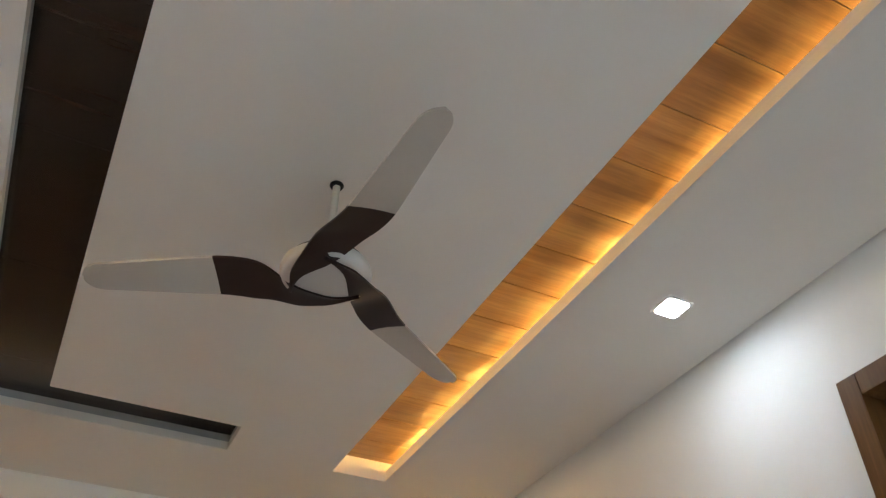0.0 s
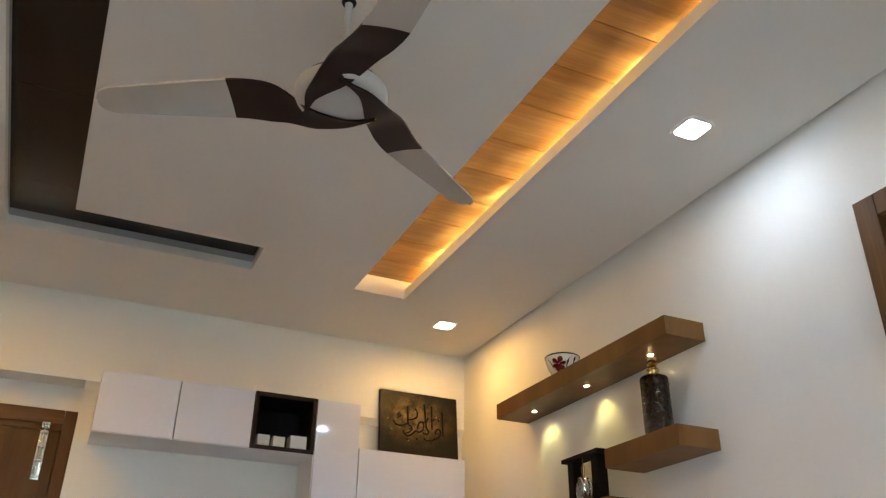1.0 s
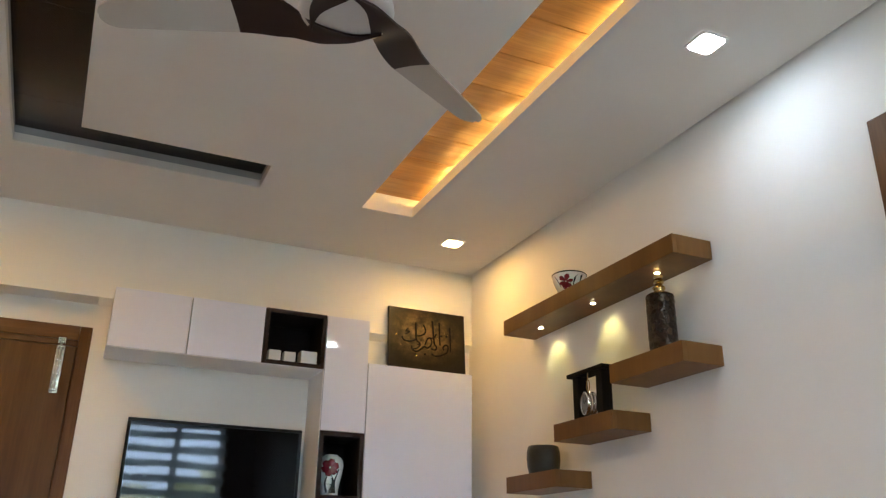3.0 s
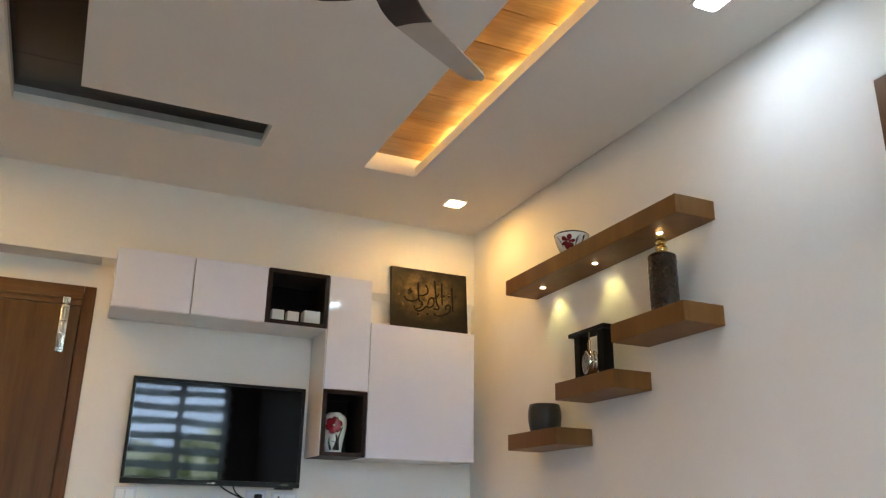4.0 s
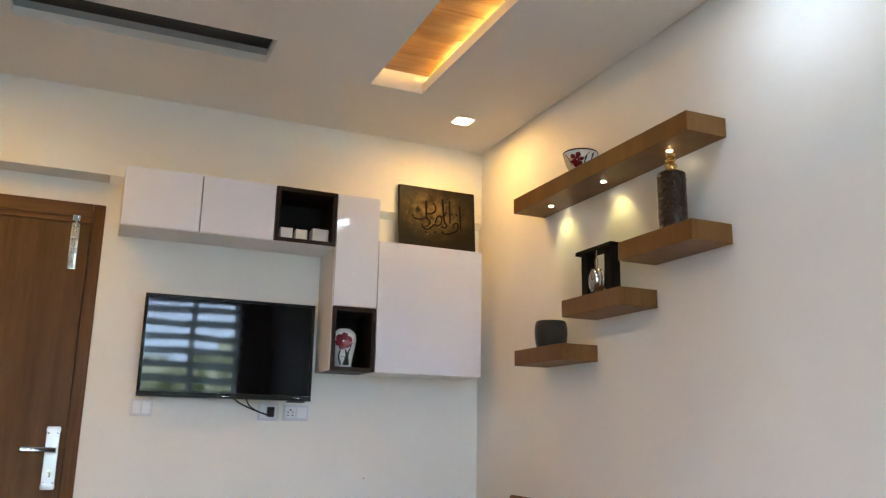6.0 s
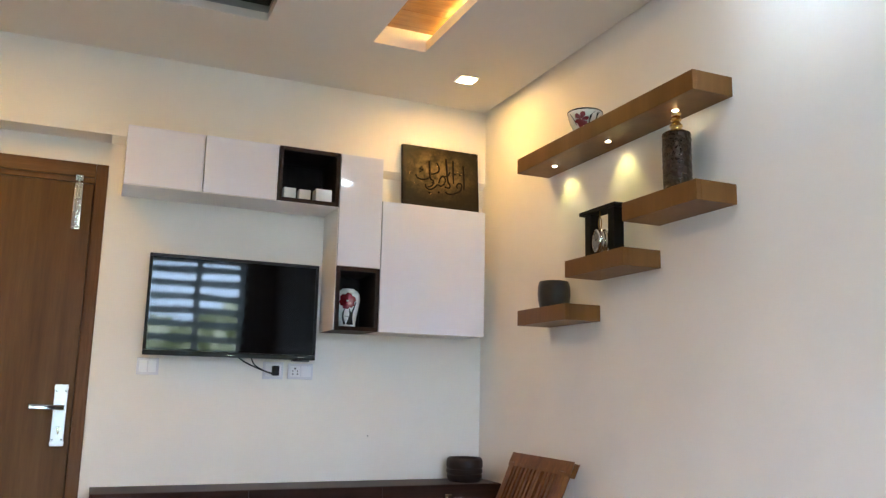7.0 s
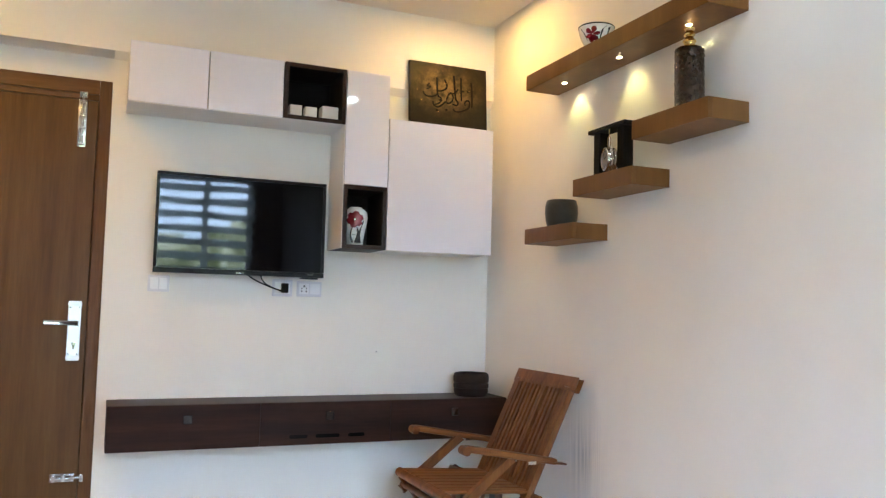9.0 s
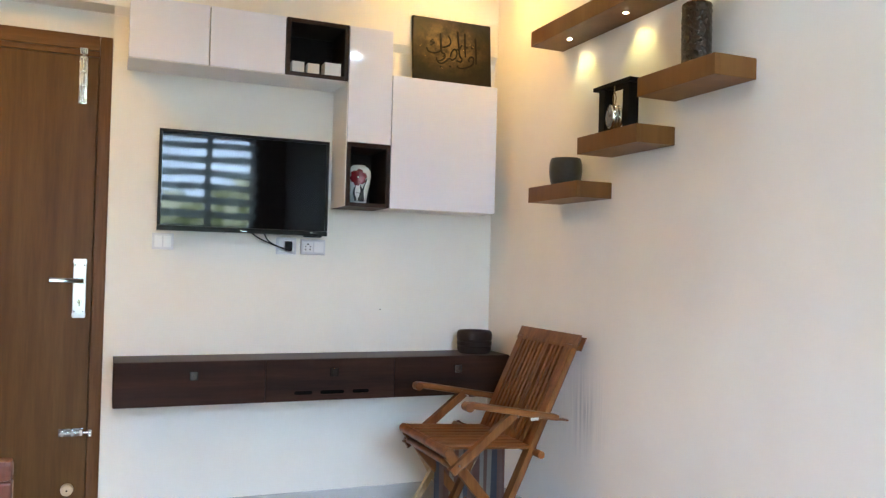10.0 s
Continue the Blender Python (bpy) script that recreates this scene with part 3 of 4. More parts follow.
def door_west():
    """Teak flush door with frame, tower bolt, lever lock, latch and stopper."""
    d = thing("door_1", (-0.5, YD, 0), "closed teak veneer flush door in a teak frame", "door", kind="structure")
    deep = 3.882 / YD

    def dpart(name, bm, material, parent, label="", smooth=False):
        for v in bm.verts:
            v.co = Vector(EYE) + (v.co - Vector(EYE)) * deep
            v.co.z = max(v.co.z, 0.0)
        return part(name, bm, material, parent, label, smooth)
    x0, x1, xl, xr = -1.0, -0.008, -0.938, -0.062
    f = YD
    dpart("door_frame", box(xr + 0.004, x1, f, f + 0.12, 0, 2.158, 0.003), M_FRAME, d)
    dpart("door_frame", box(x0, xl - 0.004, f, f + 0.12, 0, 2.158, 0.003), M_FRAME, d)
    dpart("door_frame", box(xl - 0.003, xr + 0.003, f, f + 0.12, 2.094, 2.158, 0.003), M_FRAMEH, d)
    dpart("door_stop", box(xl - 0.003, xr + 0.003, f + 0.012, f + 0.05, 2.069, 2.0935, 0.002), M_FRAMEH, d)
    dpart("door_stop", box(xr - 0.012, xr + 0.0035, f + 0.0535, f + 0.080, 0, 2.090), M_FRAME, d)
    leaf = dpart("door_leaf", box(xl, xr, f + 0.014, f + 0.052, 0.006, 2.066, 0.003), M_DOOR, d)
    lf = f + 0.014
    plate = dpart("lock_plate", box(-0.136, -0.084, lf - 0.005, lf, 0.920, 1.178, 0.003), M_SATIN, leaf, "satin steel lock plate")
    for z in (0.934, 1.164):
        dpart("rim", box(-0.138, -0.082, lf - 0.008, lf - 0.0045, z - 0.006, z + 0.006, 0.002), M_SATIN, plate)
    for x in (-0.128, -0.092):
        for z in (0.948, 1.150):
            dpart("screw", lathe([(0.0, -0.0012), (0.003, -0.0008), (0.0034, 0)], (x, lf - 0.005, z), 10, "y"), M_KNOB, plate)
    bm = lathe([(0.012, 0), (0.012, -0.045)], (-0.104, lf - 0.004, 1.082), 20, "y")
    bar((-0.092, lf - 0.050, 1.082), (-0.228, lf - 0.050, 1.086), 0.012, 0.020, 0.004, bm, (0, 1, 0))
    dpart("lever_handle", bm, M_KNOB, leaf, "polished steel lever handle", True)
    bm = lathe([(0.009, 0), (0.009, -0.004)], (-0.108, lf - 0.004, 0.992), 20, "y")
    box(-0.1115, -0.1045, lf - 0.008, lf - 0.004, 0.970, 0.990, 0.002, bm)
    dpart("keyhole", bm, M_KNOB, plate)
    # upright tower bolt at the top corner
    bm = box(-0.140, -0.106, lf - 0.003, lf, 1.856, 2.062, 0.001)
    dpart("tower_bolt", bm, M_STEEL, leaf, "chrome tower bolt", True)
    bm = sweep([(-0.123, lf - 0.010, 1.875), (-0.123, lf - 0.010, 2.085)], 0.0065, 12)
    dpart("bolt_rod", bm, M_STEEL, leaf, smooth=True)
    for z in (1.862, 1.93, 1.99, 2.05):
        dpart("bolt_loop", box(-0.137, -0.109, lf - 0.018, lf - 0.002, z, z + 0.014, 0.004), M_STEEL, leaf)
    dpart("bolt_knob", sweep([(-0.123, lf - 0.012, 1.905), (-0.123, lf - 0.034, 1.905)], (0.005, 0.007), 12), M_CHROME, leaf, smooth=True)
    dpart("bolt_keep", box(-0.139, -0.107, f - 0.010, f - 0.0005, 2.070, 2.098, 0.003), M_CHROME, d)
    # low sliding latch
    dpart("latch_plate", box(-0.173, -0.076, lf - 0.003, lf, 0.405, 0.439, 0.001), M_KNOB, leaf, "dull steel sliding latch")
    dpart("latch_rod", sweep([(-0.170, lf - 0.010, 0.421), (-0.042, lf - 0.010, 0.421)], 0.007, 12), M_CHROME, leaf, smooth=True)
    for x in (-0.165, -0.125, -0.090):
        dpart("latch_loop", box(x, x + 0.014, lf - 0.019, lf - 0.002, 0.407, 0.436, 0.004), M_CHROME, leaf)
    dpart("latch_keep", box(-0.056, -0.040, f - 0.018, f - 0.0005, 0.406, 0.438, 0.004), M_STEEL, d)
    dpart("door_stopper", lathe([(0.0, -0.030), (0.014, -0.030), (0.024, -0.024), (0.026, -0.006), (0.026, 0)], (-0.132, lf, 0.177), 28, "y"), M_BEIGE, leaf, "round beige rubber door stopper", True)
    dpart("screw", lathe([(0.0, -0.0315), (0.004, -0.031), (0.004, -0.028)], (-0.132, lf, 0.177), 12, "y"), M_BLACK, leaf)
    return d


door_west()


def door_east():
    d = thing("door_2", (XR, 0.78, 0), "closed dark red-brown door in a wide teak frame", "door", kind="structure")
    x0, x1 = XR - 0.018, XR + 0.10
    part("door_frame", box(x0, x1, 1.215, 1.280, 0, 2.335, 0.003), M_FRAME, d)
    part("door_frame", box(x0, x1, 0.275, 0.340, 0, 2.335, 0.003), M_FRAME, d)
    part("door_frame", box(x0, x1, 0.3405, 1.2145, 2.270, 2.335, 0.003), M_FRAME, d)
    part("door_leaf", box(XR + 0.055, XR + 0.095, 0.343, 1.212, 0.006, 2.267, 0.003), M_SIDEDOOR, d)
    return d


door_east()
solo("wall_behind_door", box(XR + 0.11, XR + T_ + 0.02, 0.30, 1.26, 0, 2.36), M_SIDE, (XR + 0.13, 0.8, 0), "plain plaster closing behind the side door", "wall", kind="structure")

# ---------------------------------------------------------------- ceiling downlights, the left two out of view


def rounded_ring(bm, x, y, half, r, z, seg=6):
    ring = []
    for q, (sx, sy) in enumerate(((1, 1), (-1, 1), (-1, -1), (1, -1))):
        for i in range(seg + 1):
            a = math.pi / 2 * (q + i / seg)
            ring.append(bm.verts.new((x + sx * (half - r) + r * math.cos(a), y + sy * (half - r) + r * math.sin(a), z)))
    return ring


def bridge(bm, a, b):
    for i in range(len(a)):
        bm.faces.new((a[i], a[(i + 1) % len(a)], b[(i + 1) % len(a)], b[i]))


def rounded_slab(x, y, half, r, z0, z1):
    """A square plate with rounded corners, a little smaller at its lower edge."""
    bm = bmesh.new()
    low, high = rounded_ring(bm, x, y, half - 0.001, r, z0), rounded_ring(bm, x, y, half, r, z1)
    bridge(bm, low, high)
    bm.faces.new(low), bm.faces.new(high)
    return bm


def rounded_frame(x, y, out, hole, z0, z1):
    """A square frame with rounded corners."""
    bm = bmesh.new()
    rings = [rounded_ring(bm, x, y, h, r, z) for h, r, z in ((out, 0.012, z1), (out - 0.002, 0.012, z0), (hole + 0.001, 0.016, z0), (hole, 0.016, z1))]
    for a, b in zip(rings, rings[1:] + rings[:1]):
        bridge(bm, a, b)
    return bm


def downlight(x, y, tone):
    d = thing("downlight", (x, y, H), "square recessed ceiling downlight giving " + ("warm" if tone == "warm" else "cool") + " white light", "downlight", "ceiling downlights")
    part("bezel", rounded_frame(x, y, 0.051, 0.0425, H - 0.006, H - 0.001), M_CEILTRIM, d)
    part("diffuser", rounded_slab(x, y, 0.0415, 0.016, H - 0.0055, H - 0.002), M_GLOW_WARM if tone == "warm" else M_GLOW_COOL, d, "glowing diffuser")
    return d


for x, y, tone, watts in LAMPS:
    downlight(x, y, tone)

# ---------------------------------------------------------------- television wall
YC = 3.540   # front of the cabinets


def shut_cabinet(x0, x1, z0, z1, doors, label, ajar=0.0):
    c = thing("wall_cabinet", ((x0 + x1) / 2, YL, z0), label, "cabinet", "wall cabinets")
    part("body", box(x0 + 0.001, x1 - 0.001, YC + 0.020, YL - 0.002, z0, z1, 0.001), M_CARCASS, c)
    for a, b, lo, hi in doors:
        bm = box(a + 0.0015, b - 0.0015, YC, YC + 0.018, lo, hi, 0.0012)
        for v in bm.verts:
            v.co.y -= ajar * (v.co.x - a)
        part("door", bm, M_WHITE, c, "white gloss door")
    return c


shut_cabinet(0.052, 0.372, 2.016, 2.272, [(0.052, 0.372, 2.016, 2.272)], "white gloss wall cabinet with one flap beside the door")
shut_cabinet(0.374, 0.698, 2.016, 2.272, [(0.374, 0.698, 2.016, 2.272)], "white gloss wall cabinet with one flap beside the niche")
shut_cabinet(0.988, 1.198, 1.742, 2.272, [(0.988, 1.198, 1.742, 2.272)], "tall narrow white gloss wall cabinet", 0.0083)
shut_cabinet(1.200, 1.744, 1.448, 2.068, [(1.200, 1.744, 1.448, 2.068)], "large square white gloss wall cabinet under the picture")


def niche(x0, x1, z0, z1, label):
    n = thing("open_niche", ((x0 + x1) / 2, YL, z0), label, "open cabinet", "open niches")
    t = 0.018
    f = YC - 0.002
    part("side", box(x0 + 0.001, x0 + t, f, YL - 0.002, z0, z1, 0.001), M_NICHE, n)
    part("side", box(x1 - t, x1 - 0.001, f, YL - 0.002, z0, z1, 0.001), M_NICHE, n)
    part("top", box(x0 + t + 0.0005, x1 - t - 0.0005, f, YL - 0.002, z1 - t, z1, 0.001), M_NICHE, n)
    part("bottom", box(x0 + t + 0.0005, x1 - t - 0.0005, f, YL - 0.002, z0, z0 + t, 0.001), M_NICHE, n)
    part("back", box(x0 + t + 0.0005, x1 - t - 0.0005, YL - 0.012, YL - 0.003, z0 + t + 0.0005, z1 - t - 0.0005), M_NICHEIN, n, "black back panel")
    part("lining", box(x0 + t + 0.0004, x0 + t + 0.0024, f + 0.004, YL - 0.0125, z0 + t + 0.003, z1 - t - 0.003), M_NICHEIN, n)
    part("lining", box(x1 - t - 0.0024, x1 - t - 0.0004, f + 0.004, YL - 0.0125, z0 + t + 0.003, z1 - t - 0.003), M_NICHEIN, n)
    part("lining", box(x0 + t + 0.003, x1 - t - 0.003, f + 0.004, YL - 0.0125, z1 - t - 0.0024, z1 - t - 0.0004), M_NICHEIN, n)
    return n


niche(0.700, 0.986, 2.016, 2.272, "dark walnut open niche between white cabinets, holding three blocks")
niche(0.988, 1.198, 1.448, 1.740, "dark walnut open niche holding a painted vase")
# white side and underside panels that hold the niches
solo("cabinet_side_panel", box(0.9840, 0.9878, YC + 0.003, YL - 0.002, 1.448, 2.0145, 0.0005), M_CARCASS, (0.98, 3.66, 1.448), "white side panel of the tall cabinet column", "side panel")
solo("cabinet_bottom_panel", box(0.053, 0.983, YC + 0.003, YL - 0.002, 2.0125, 2.0155, 0.0005), M_CARCASS, (0.5, 3.66, 2.003), "white underside panel below the upper cabinets", "bottom panel")

for n, (x0, x1, z1) in enumerate(((0.735, 0.790, 2.096), (0.806, 0.859, 2.090), (0.884, 0.960, 2.108))):
    b = thing("block_ornament", ((x0 + x1) / 2, 3.6, 2.034), "small white cube ornament standing in the dark niche" if n < 2 else "larger white cube ornament standing in the dark niche", "ornament", "white cubes")
    z0 = 2.0342
    dpt = (x1 - x0) * 0.9
    part("cube", box(x0, x1, 3.575, 3.575 + dpt, z0, z0 + (x1 - x0) * (1.0 if n < 2 else 0.86), 0.002), M_CERAMIC, b)
    part("groove", box(x0 + 0.004, x1 - 0.004, 3.5742, 3.576, z0 + 0.012, z0 + 0.0135), M_CARCASS, b)


def vase():
    """White baluster vase with a red flower and black stems."""
    at = (1.074, 3.628, 1.4664)
    v = thing("flower_vase", at, "white ceramic vase with a red flower and black stems", "vase")
    prof = [(0.0, 0.0), (0.036, 0.0), (0.039, 0.004), (0.039, 0.02), (0.045, 0.06), (0.054, 0.100), (0.0585, 0.130), (0.055, 0.155), (0.044, 0.170), (0.033, 0.175), (0.030, 0.180), (0.027, 0.180), (0.027, 0.170)]
    part("body", lathe(prof, at, 48), M_CERAMIC, v, smooth=True)

    def on(a, z, out=0.0006):
        r = np.interp(z, [h for _, h in prof[1:8]], [q for q, _ in prof[1:8]]) + out
        return Vector(at) + Vector((r * math.sin(a), -r * math.cos(a), z))
    a0 = -0.33
    for k in range(6):
        th = 2 * math.pi * k / 6 + 0.3
        bm = bmesh.new()
        mid = [on(a0 + 0.52 * math.cos(th) * s, 0.120 + 0.028 * math.sin(th) * s, 0.0012) for s in (0.12, 0.9, 1.35)]
        sweep(smooth_line(mid, 4), (0.004, 0.0165, 0.010), 12, bm, 0.16, normal=(math.sin(a0), -math.cos(a0), 0))
        part("petal", bm, M_RED, v, "crimson glazed petal", True)
    for da, pts in enumerate(([(0.0, 0.105), (0.35, 0.06), (0.10, 0.012)], [(-0.05, 0.10), (-0.42, 0.055), (-0.25, 0.012)], [(0.75, 0.115), (0.50, 0.06), (0.62, 0.012)], [(-0.25, 0.05), (0.22, 0.045), (0.40, 0.012)])):
        line = smooth_line([on(a0 + a, z, 0.0008) for a, z in pts], 6)
        part("stem", sweep(line, (0.0032, 0.0060), 8, None, 0.3), M_INK, v, "black glazed stem", True)
    return v


vase()


def picture():
    """Stretched canvas leaning on the cabinet top, with raised lettering."""
    x0, x1, z0, h = 1.361, 1.789, 2.0690, 0.362
    w = x1 - x0
    lean = 0.030
    at = ((x0 + x1) / 2, 3.715, z0)
    pic = thing("wall_picture", at, "dark umber and gold calligraphy canvas leaning on the white cabinet", "picture")
    turn = Matrix.Translation(at) @ Matrix.Rotation(-math.atan(lean / h), 4, "X")

    def put(bm):
        bmesh.ops.transform(bm, matrix=turn, verts=bm.verts)
        return bm
    part("canvas", put(box(-w / 2, w / 2, -0.010, 0.010, 0.0, h, 0.003)), painting_material(w, h), pic, smooth=False)

    def stroke(points, r=(0.0042, 0.0050, 0.0036)):
        line = smooth_line([(x, -0.0105, z) for x, z in points], 7)
        part("letter_stroke", put(sweep(line, r, 8, None, 0.5, normal=(0, -1, 0))), M_BLACKWOOD, pic, "dark raised calligraphy stroke", True)
    tall = (0.0060, 0.0052, 0.0042)
    stroke([(0.128, 0.282), (0.130, 0.216), (0.130, 0.149)], tall)
    stroke([(0.092, 0.155), (0.088, 0.170), (0.102, 0.185), (0.116, 0.177), (0.112, 0.149), (0.090, 0.133), (0.061, 0.121), (0.036, 0.120), (0.021, 0.130)])
    stroke([(0.069, 0.302), (0.069, 0.239), (0.070, 0.179)], tall)
    stroke([(0.029, 0.308), (0.033, 0.244), (0.038, 0.188), (0.050, 0.166), (0.042, 0.152), (0.019, 0.157)], tall)
    stroke([(0.051, 0.241), (0.039, 0.220), (0.021, 0.211)])
    stroke([(-0.014, 0.171), (-0.003, 0.202), (0.013, 0.214), (0.024, 0.196), (0.018, 0.171)])
    stroke([(0.018, 0.171), (-0.002, 0.157), (-0.019, 0.163), (-0.037, 0.147), (-0.062, 0.132), (-0.084, 0.141), (-0.088, 0.160)])
    stroke([(-0.065, 0.287), (-0.064, 0.236), (-0.061, 0.195), (-0.043, 0.179), (-0.055, 0.166)], tall)
    stroke([(-0.024, 0.281), (-0.011, 0.257), (-0.016, 0.234), (-0.043, 0.219), (-0.070, 0.217)])
    stroke([(-0.141, 0.206), (-0.133, 0.189), (-0.107, 0.182), (-0.076, 0.190), (-0.059, 0.205)])
    stroke([(-0.106, 0.252), (-0.119, 0.238), (-0.100, 0.235), (-0.123, 0.218)], (0.0030, 0.0040, 0.0030))
    stroke([(-0.080, 0.143), (-0.056, 0.152), (-0.037, 0.172)], (0.0030, 0.0040, 0.0030))
    for x, z in ((0.079, 0.232), (0.108, 0.233), (-0.014, 0.123), (-0.066, 0.115)):
        bm = lathe([(0.0, -0.004), (0.005, -0.002), (0.006, 0)], (x, -0.010, z), 10, "y")
        part("letter_dot", put(bm), M_BLACKWOOD, pic, smooth=True)
    # flecks of gold leaf that catch the light
    for x, z in ((-0.176, 0.207), (-0.171, 0.213), (0.096, 0.246), (0.113, 0.238), (0.060, 0.215), (-0.060, 0.108), (-0.020, 0.262), (-0.150, 0.160)):
        bm = lathe([(0.0, -0.0016), (0.0018, -0.0008), (0.0022, 0)], (x, -0.0101, z), 7, "y")
        part("gold_fleck", put(bm), M_BRASS, pic, smooth=True)
    return pic


picture()


def television():
    x0, x1, z0, z1 = 0.192, 0.950, 1.312, 1.757
    f = 3.700
    tv = thing("television", ((x0 + x1) / 2, YL, z0), "black flat screen television mounted on the wall", "television")
    part("back_cover", box(x0 + 0.02, x1 - 0.02, f + 0.018, f + 0.055, z0 + 0.03, z1 - 0.03, 0.012), M_BLACK, tv)
    part("wall_mount", box(0.42, 0.72, f + 0.05, YL - 0.0005, 1.46, 1.62, 0.004), M_BLACK, tv)
    bz = 0.0135
    part("bezel", box(x0, x1, f, f + 0.022, z0, z0 + 0.022, 0.003), M_BLACK, tv)
    part("bezel", box(x0, x1, f, f + 0.022, z1 - bz, z1, 0.003), M_BLACK, tv)
    part("bezel", box(x0, x0 + bz, f, f + 0.022, z0 + 0.0225, z1 - bz - 0.0005, 0.003), M_BLACK, tv)
    part("bezel", box(x1 - bz, x1, f, f + 0.022, z0 + 0.0225, z1 - bz - 0.0005, 0.003), M_BLACK, tv)
    part("screen", box(x0 + bz + 0.0005, x1 - bz - 0.0005, f + 0.006, f + 0.017, z0 + 0.0225, z1 - bz - 0.0005), M_SCREEN, tv, "glossy black screen")
    part("badge", box(0.545, 0.580, f - 0.0010, f + 0.001, z0 + 0.008, z0 + 0.0108), M_STEEL, tv, "small silver badge bar")
    part("sticker", box(0.866, 0.898, f - 0.0010, f + 0.001, z0 + 0.011, z0 + 0.0145), M_STEEL, tv)
    part("sensor_foot", box(0.845, 0.925, f + 0.008, f + 0.045, z0 - 0.007, z0 - 0.0005, 0.002), M_BLACK, tv)
    return tv


television()


def wall_plate(x0, x1, z0, z1, label, kinds):
    s = thing("wall_switch", ((x0 + x1) / 2, YL, z0), label, "switch", "switch plates")
    part("plate", box(x0, x1, YL - 0.010, YL - 0.0003, z0, z1, 0.004), M_PLATEGREY, s)
    n = len(kinds)
    w = (x1 - x0 - 0.016) / n
    for i, k in enumerate(kinds):
        a = x0 + 0.008 + i * w
        rocker = part("rocker" if k == "switch" else "socket", box(a + 0.002, a + w - 0.002, YL - 0.0135, YL - 0.0095, z0 + 0.011, z1 - 0.011, 0.002), M_PLATE, s)
        if k == "socket":
            c, m = (a + w / 2, (z0 + z1) / 2), w / 2
            for dx, dz, r in ((0, 0.013, 0.0042), (-0.011, 0.002, 0.003), (0.011, 0.002, 0.003), (-0.011, -0.012, 0.0035), (0.011, -0.012, 0.0035)):
                part("hole", lathe([(0.0, -0.0005), (r, -0.0005), (r, 0.002)], (c[0] + dx, YL - 0.0137, c[1] + dz), 12, "y"), M_BLACK, rocker)
    return s


wall_plate(0.178, 0.270, 1.228, 1.302, "white modular plate with two rocker switches", ["switch", "switch"])
wall_plate(0.727, 0.822, 1.222, 1.302, "white modular plate with a black plug in it", ["blank"])
wall_plate(0.843, 0.963, 1.224, 1.297, "white modular plate with a socket and a switch", ["socket", "switch"])
plug = thing("power_cable", (0.78, 3.77, 1.24), "black television cable plugged into the wall plate", "cable")
part("plug", box(0.765, 0.797, YL - 0.045, YL - 0.014, 1.238, 1.284, 0.006), M_BLACK, plug)
part("cord", sweep(smooth_line([(0.600, 3.735, 1.318), (0.640, 3.742, 1.293), (0.700, 3.745, 1.268), (0.755, 3.745, 1.250), (0.775, 3.750, 1.252)], 8), 0.0035, 8), M_BLACK, plug, smooth=True)
part("cord", sweep(smooth_line([(0.660, 3.735, 1.318), (0.680, 3.742, 1.285), (0.720, 3.747, 1.262), (0.765, 3.747, 1.246), (0.778, 3.752, 1.248)], 8), 0.003, 8), M_BLACK, plug, smooth=True)
solo("wall_nail", lathe([(0.0, -0.004), (0.0025, -0.004), (0.0025, 0)], (1.249, YL, 0.964), 10, "y"), M_BLACK, (1.249, YL, 0.964), "tiny dark nail in the wall above the console", "nail")


def console():
    x0, x1, z0, z1, f = 0.036, XR - 0.003, 0.572, 0.757, 3.535
    c = thing("wall_console", ((x0 + x1) / 2, YL, z0), "long floating wenge console with three drawers", "console")
    part("body", box(x0, x1, f + 0.019, YL - 0.002, z0, z1 - 0.019, 0.001), M_CONSOLE, c)
    part("top", box(x0 - 0.001, x1, f + 0.0185, YL - 0.002, z1 - 0.0185, z1, 0.0015), M_CONTOP, c, "dark wood grain top")
    edges = (x0, 0.651, 1.245, x1)
    for i in range(3):
        a, b = edges[i] + 0.0015, edges[i + 1] - 0.0015
        dr = part("drawer_front", box(a, b, f, f + 0.018, z0, z1 - 0.0005, 0.0012), M_CONSOLE, c)
        k = (0.350, 0.957, 1.563)[i]
        u0, u1, v0, v1 = k - 0.018, k + 0.018, 0.679, 0.716
        bm = box(u0 + 0.003, u1 - 0.003, f - 0.012, f - 0.0003, v0 + 0.003, v1 - 0.003, 0.001)
        for a0, a1, b0, b1 in ((u0, u1, v1 - 0.0035, v1), (u0, u1, v0, v0 + 0.002), (u0, u0 + 0.002, v0 + 0.002, v1 - 0.0035), (u1 - 0.002, u1, v0 + 0.002, v1 - 0.0035)):
            box(a0, a1, f - 0.015, f - 0.0003, b0, b1, 0.0006, bm, 1)
        # First two knobs get the painted dark reflection, the third stays plain steel.
        part("handle", bm, M_KNOB if i == 2 else M_KNOBDARK, dr, "square polished steel knob with a raised rim")
        if i == 1:
            for u, v in ((0.779, 0.860), (0.896, 1.006), (1.045, 1.122)):
                bm = bmesh.new()
                for e in (u + 0.008, v - 0.008):
                    lathe([(0.0, -0.0006), (0.008, -0.0006), (0.008, 0.004)], (e, f, 0.6085), 20, "y", bm)
                box(u + 0.008, v - 0.008, f - 0.0007, f + 0.004, 0.6005, 0.6165, 0, bm)
                part("vent_slot", bm, M_DEAD, dr, "dark rounded cable slot")
    return c


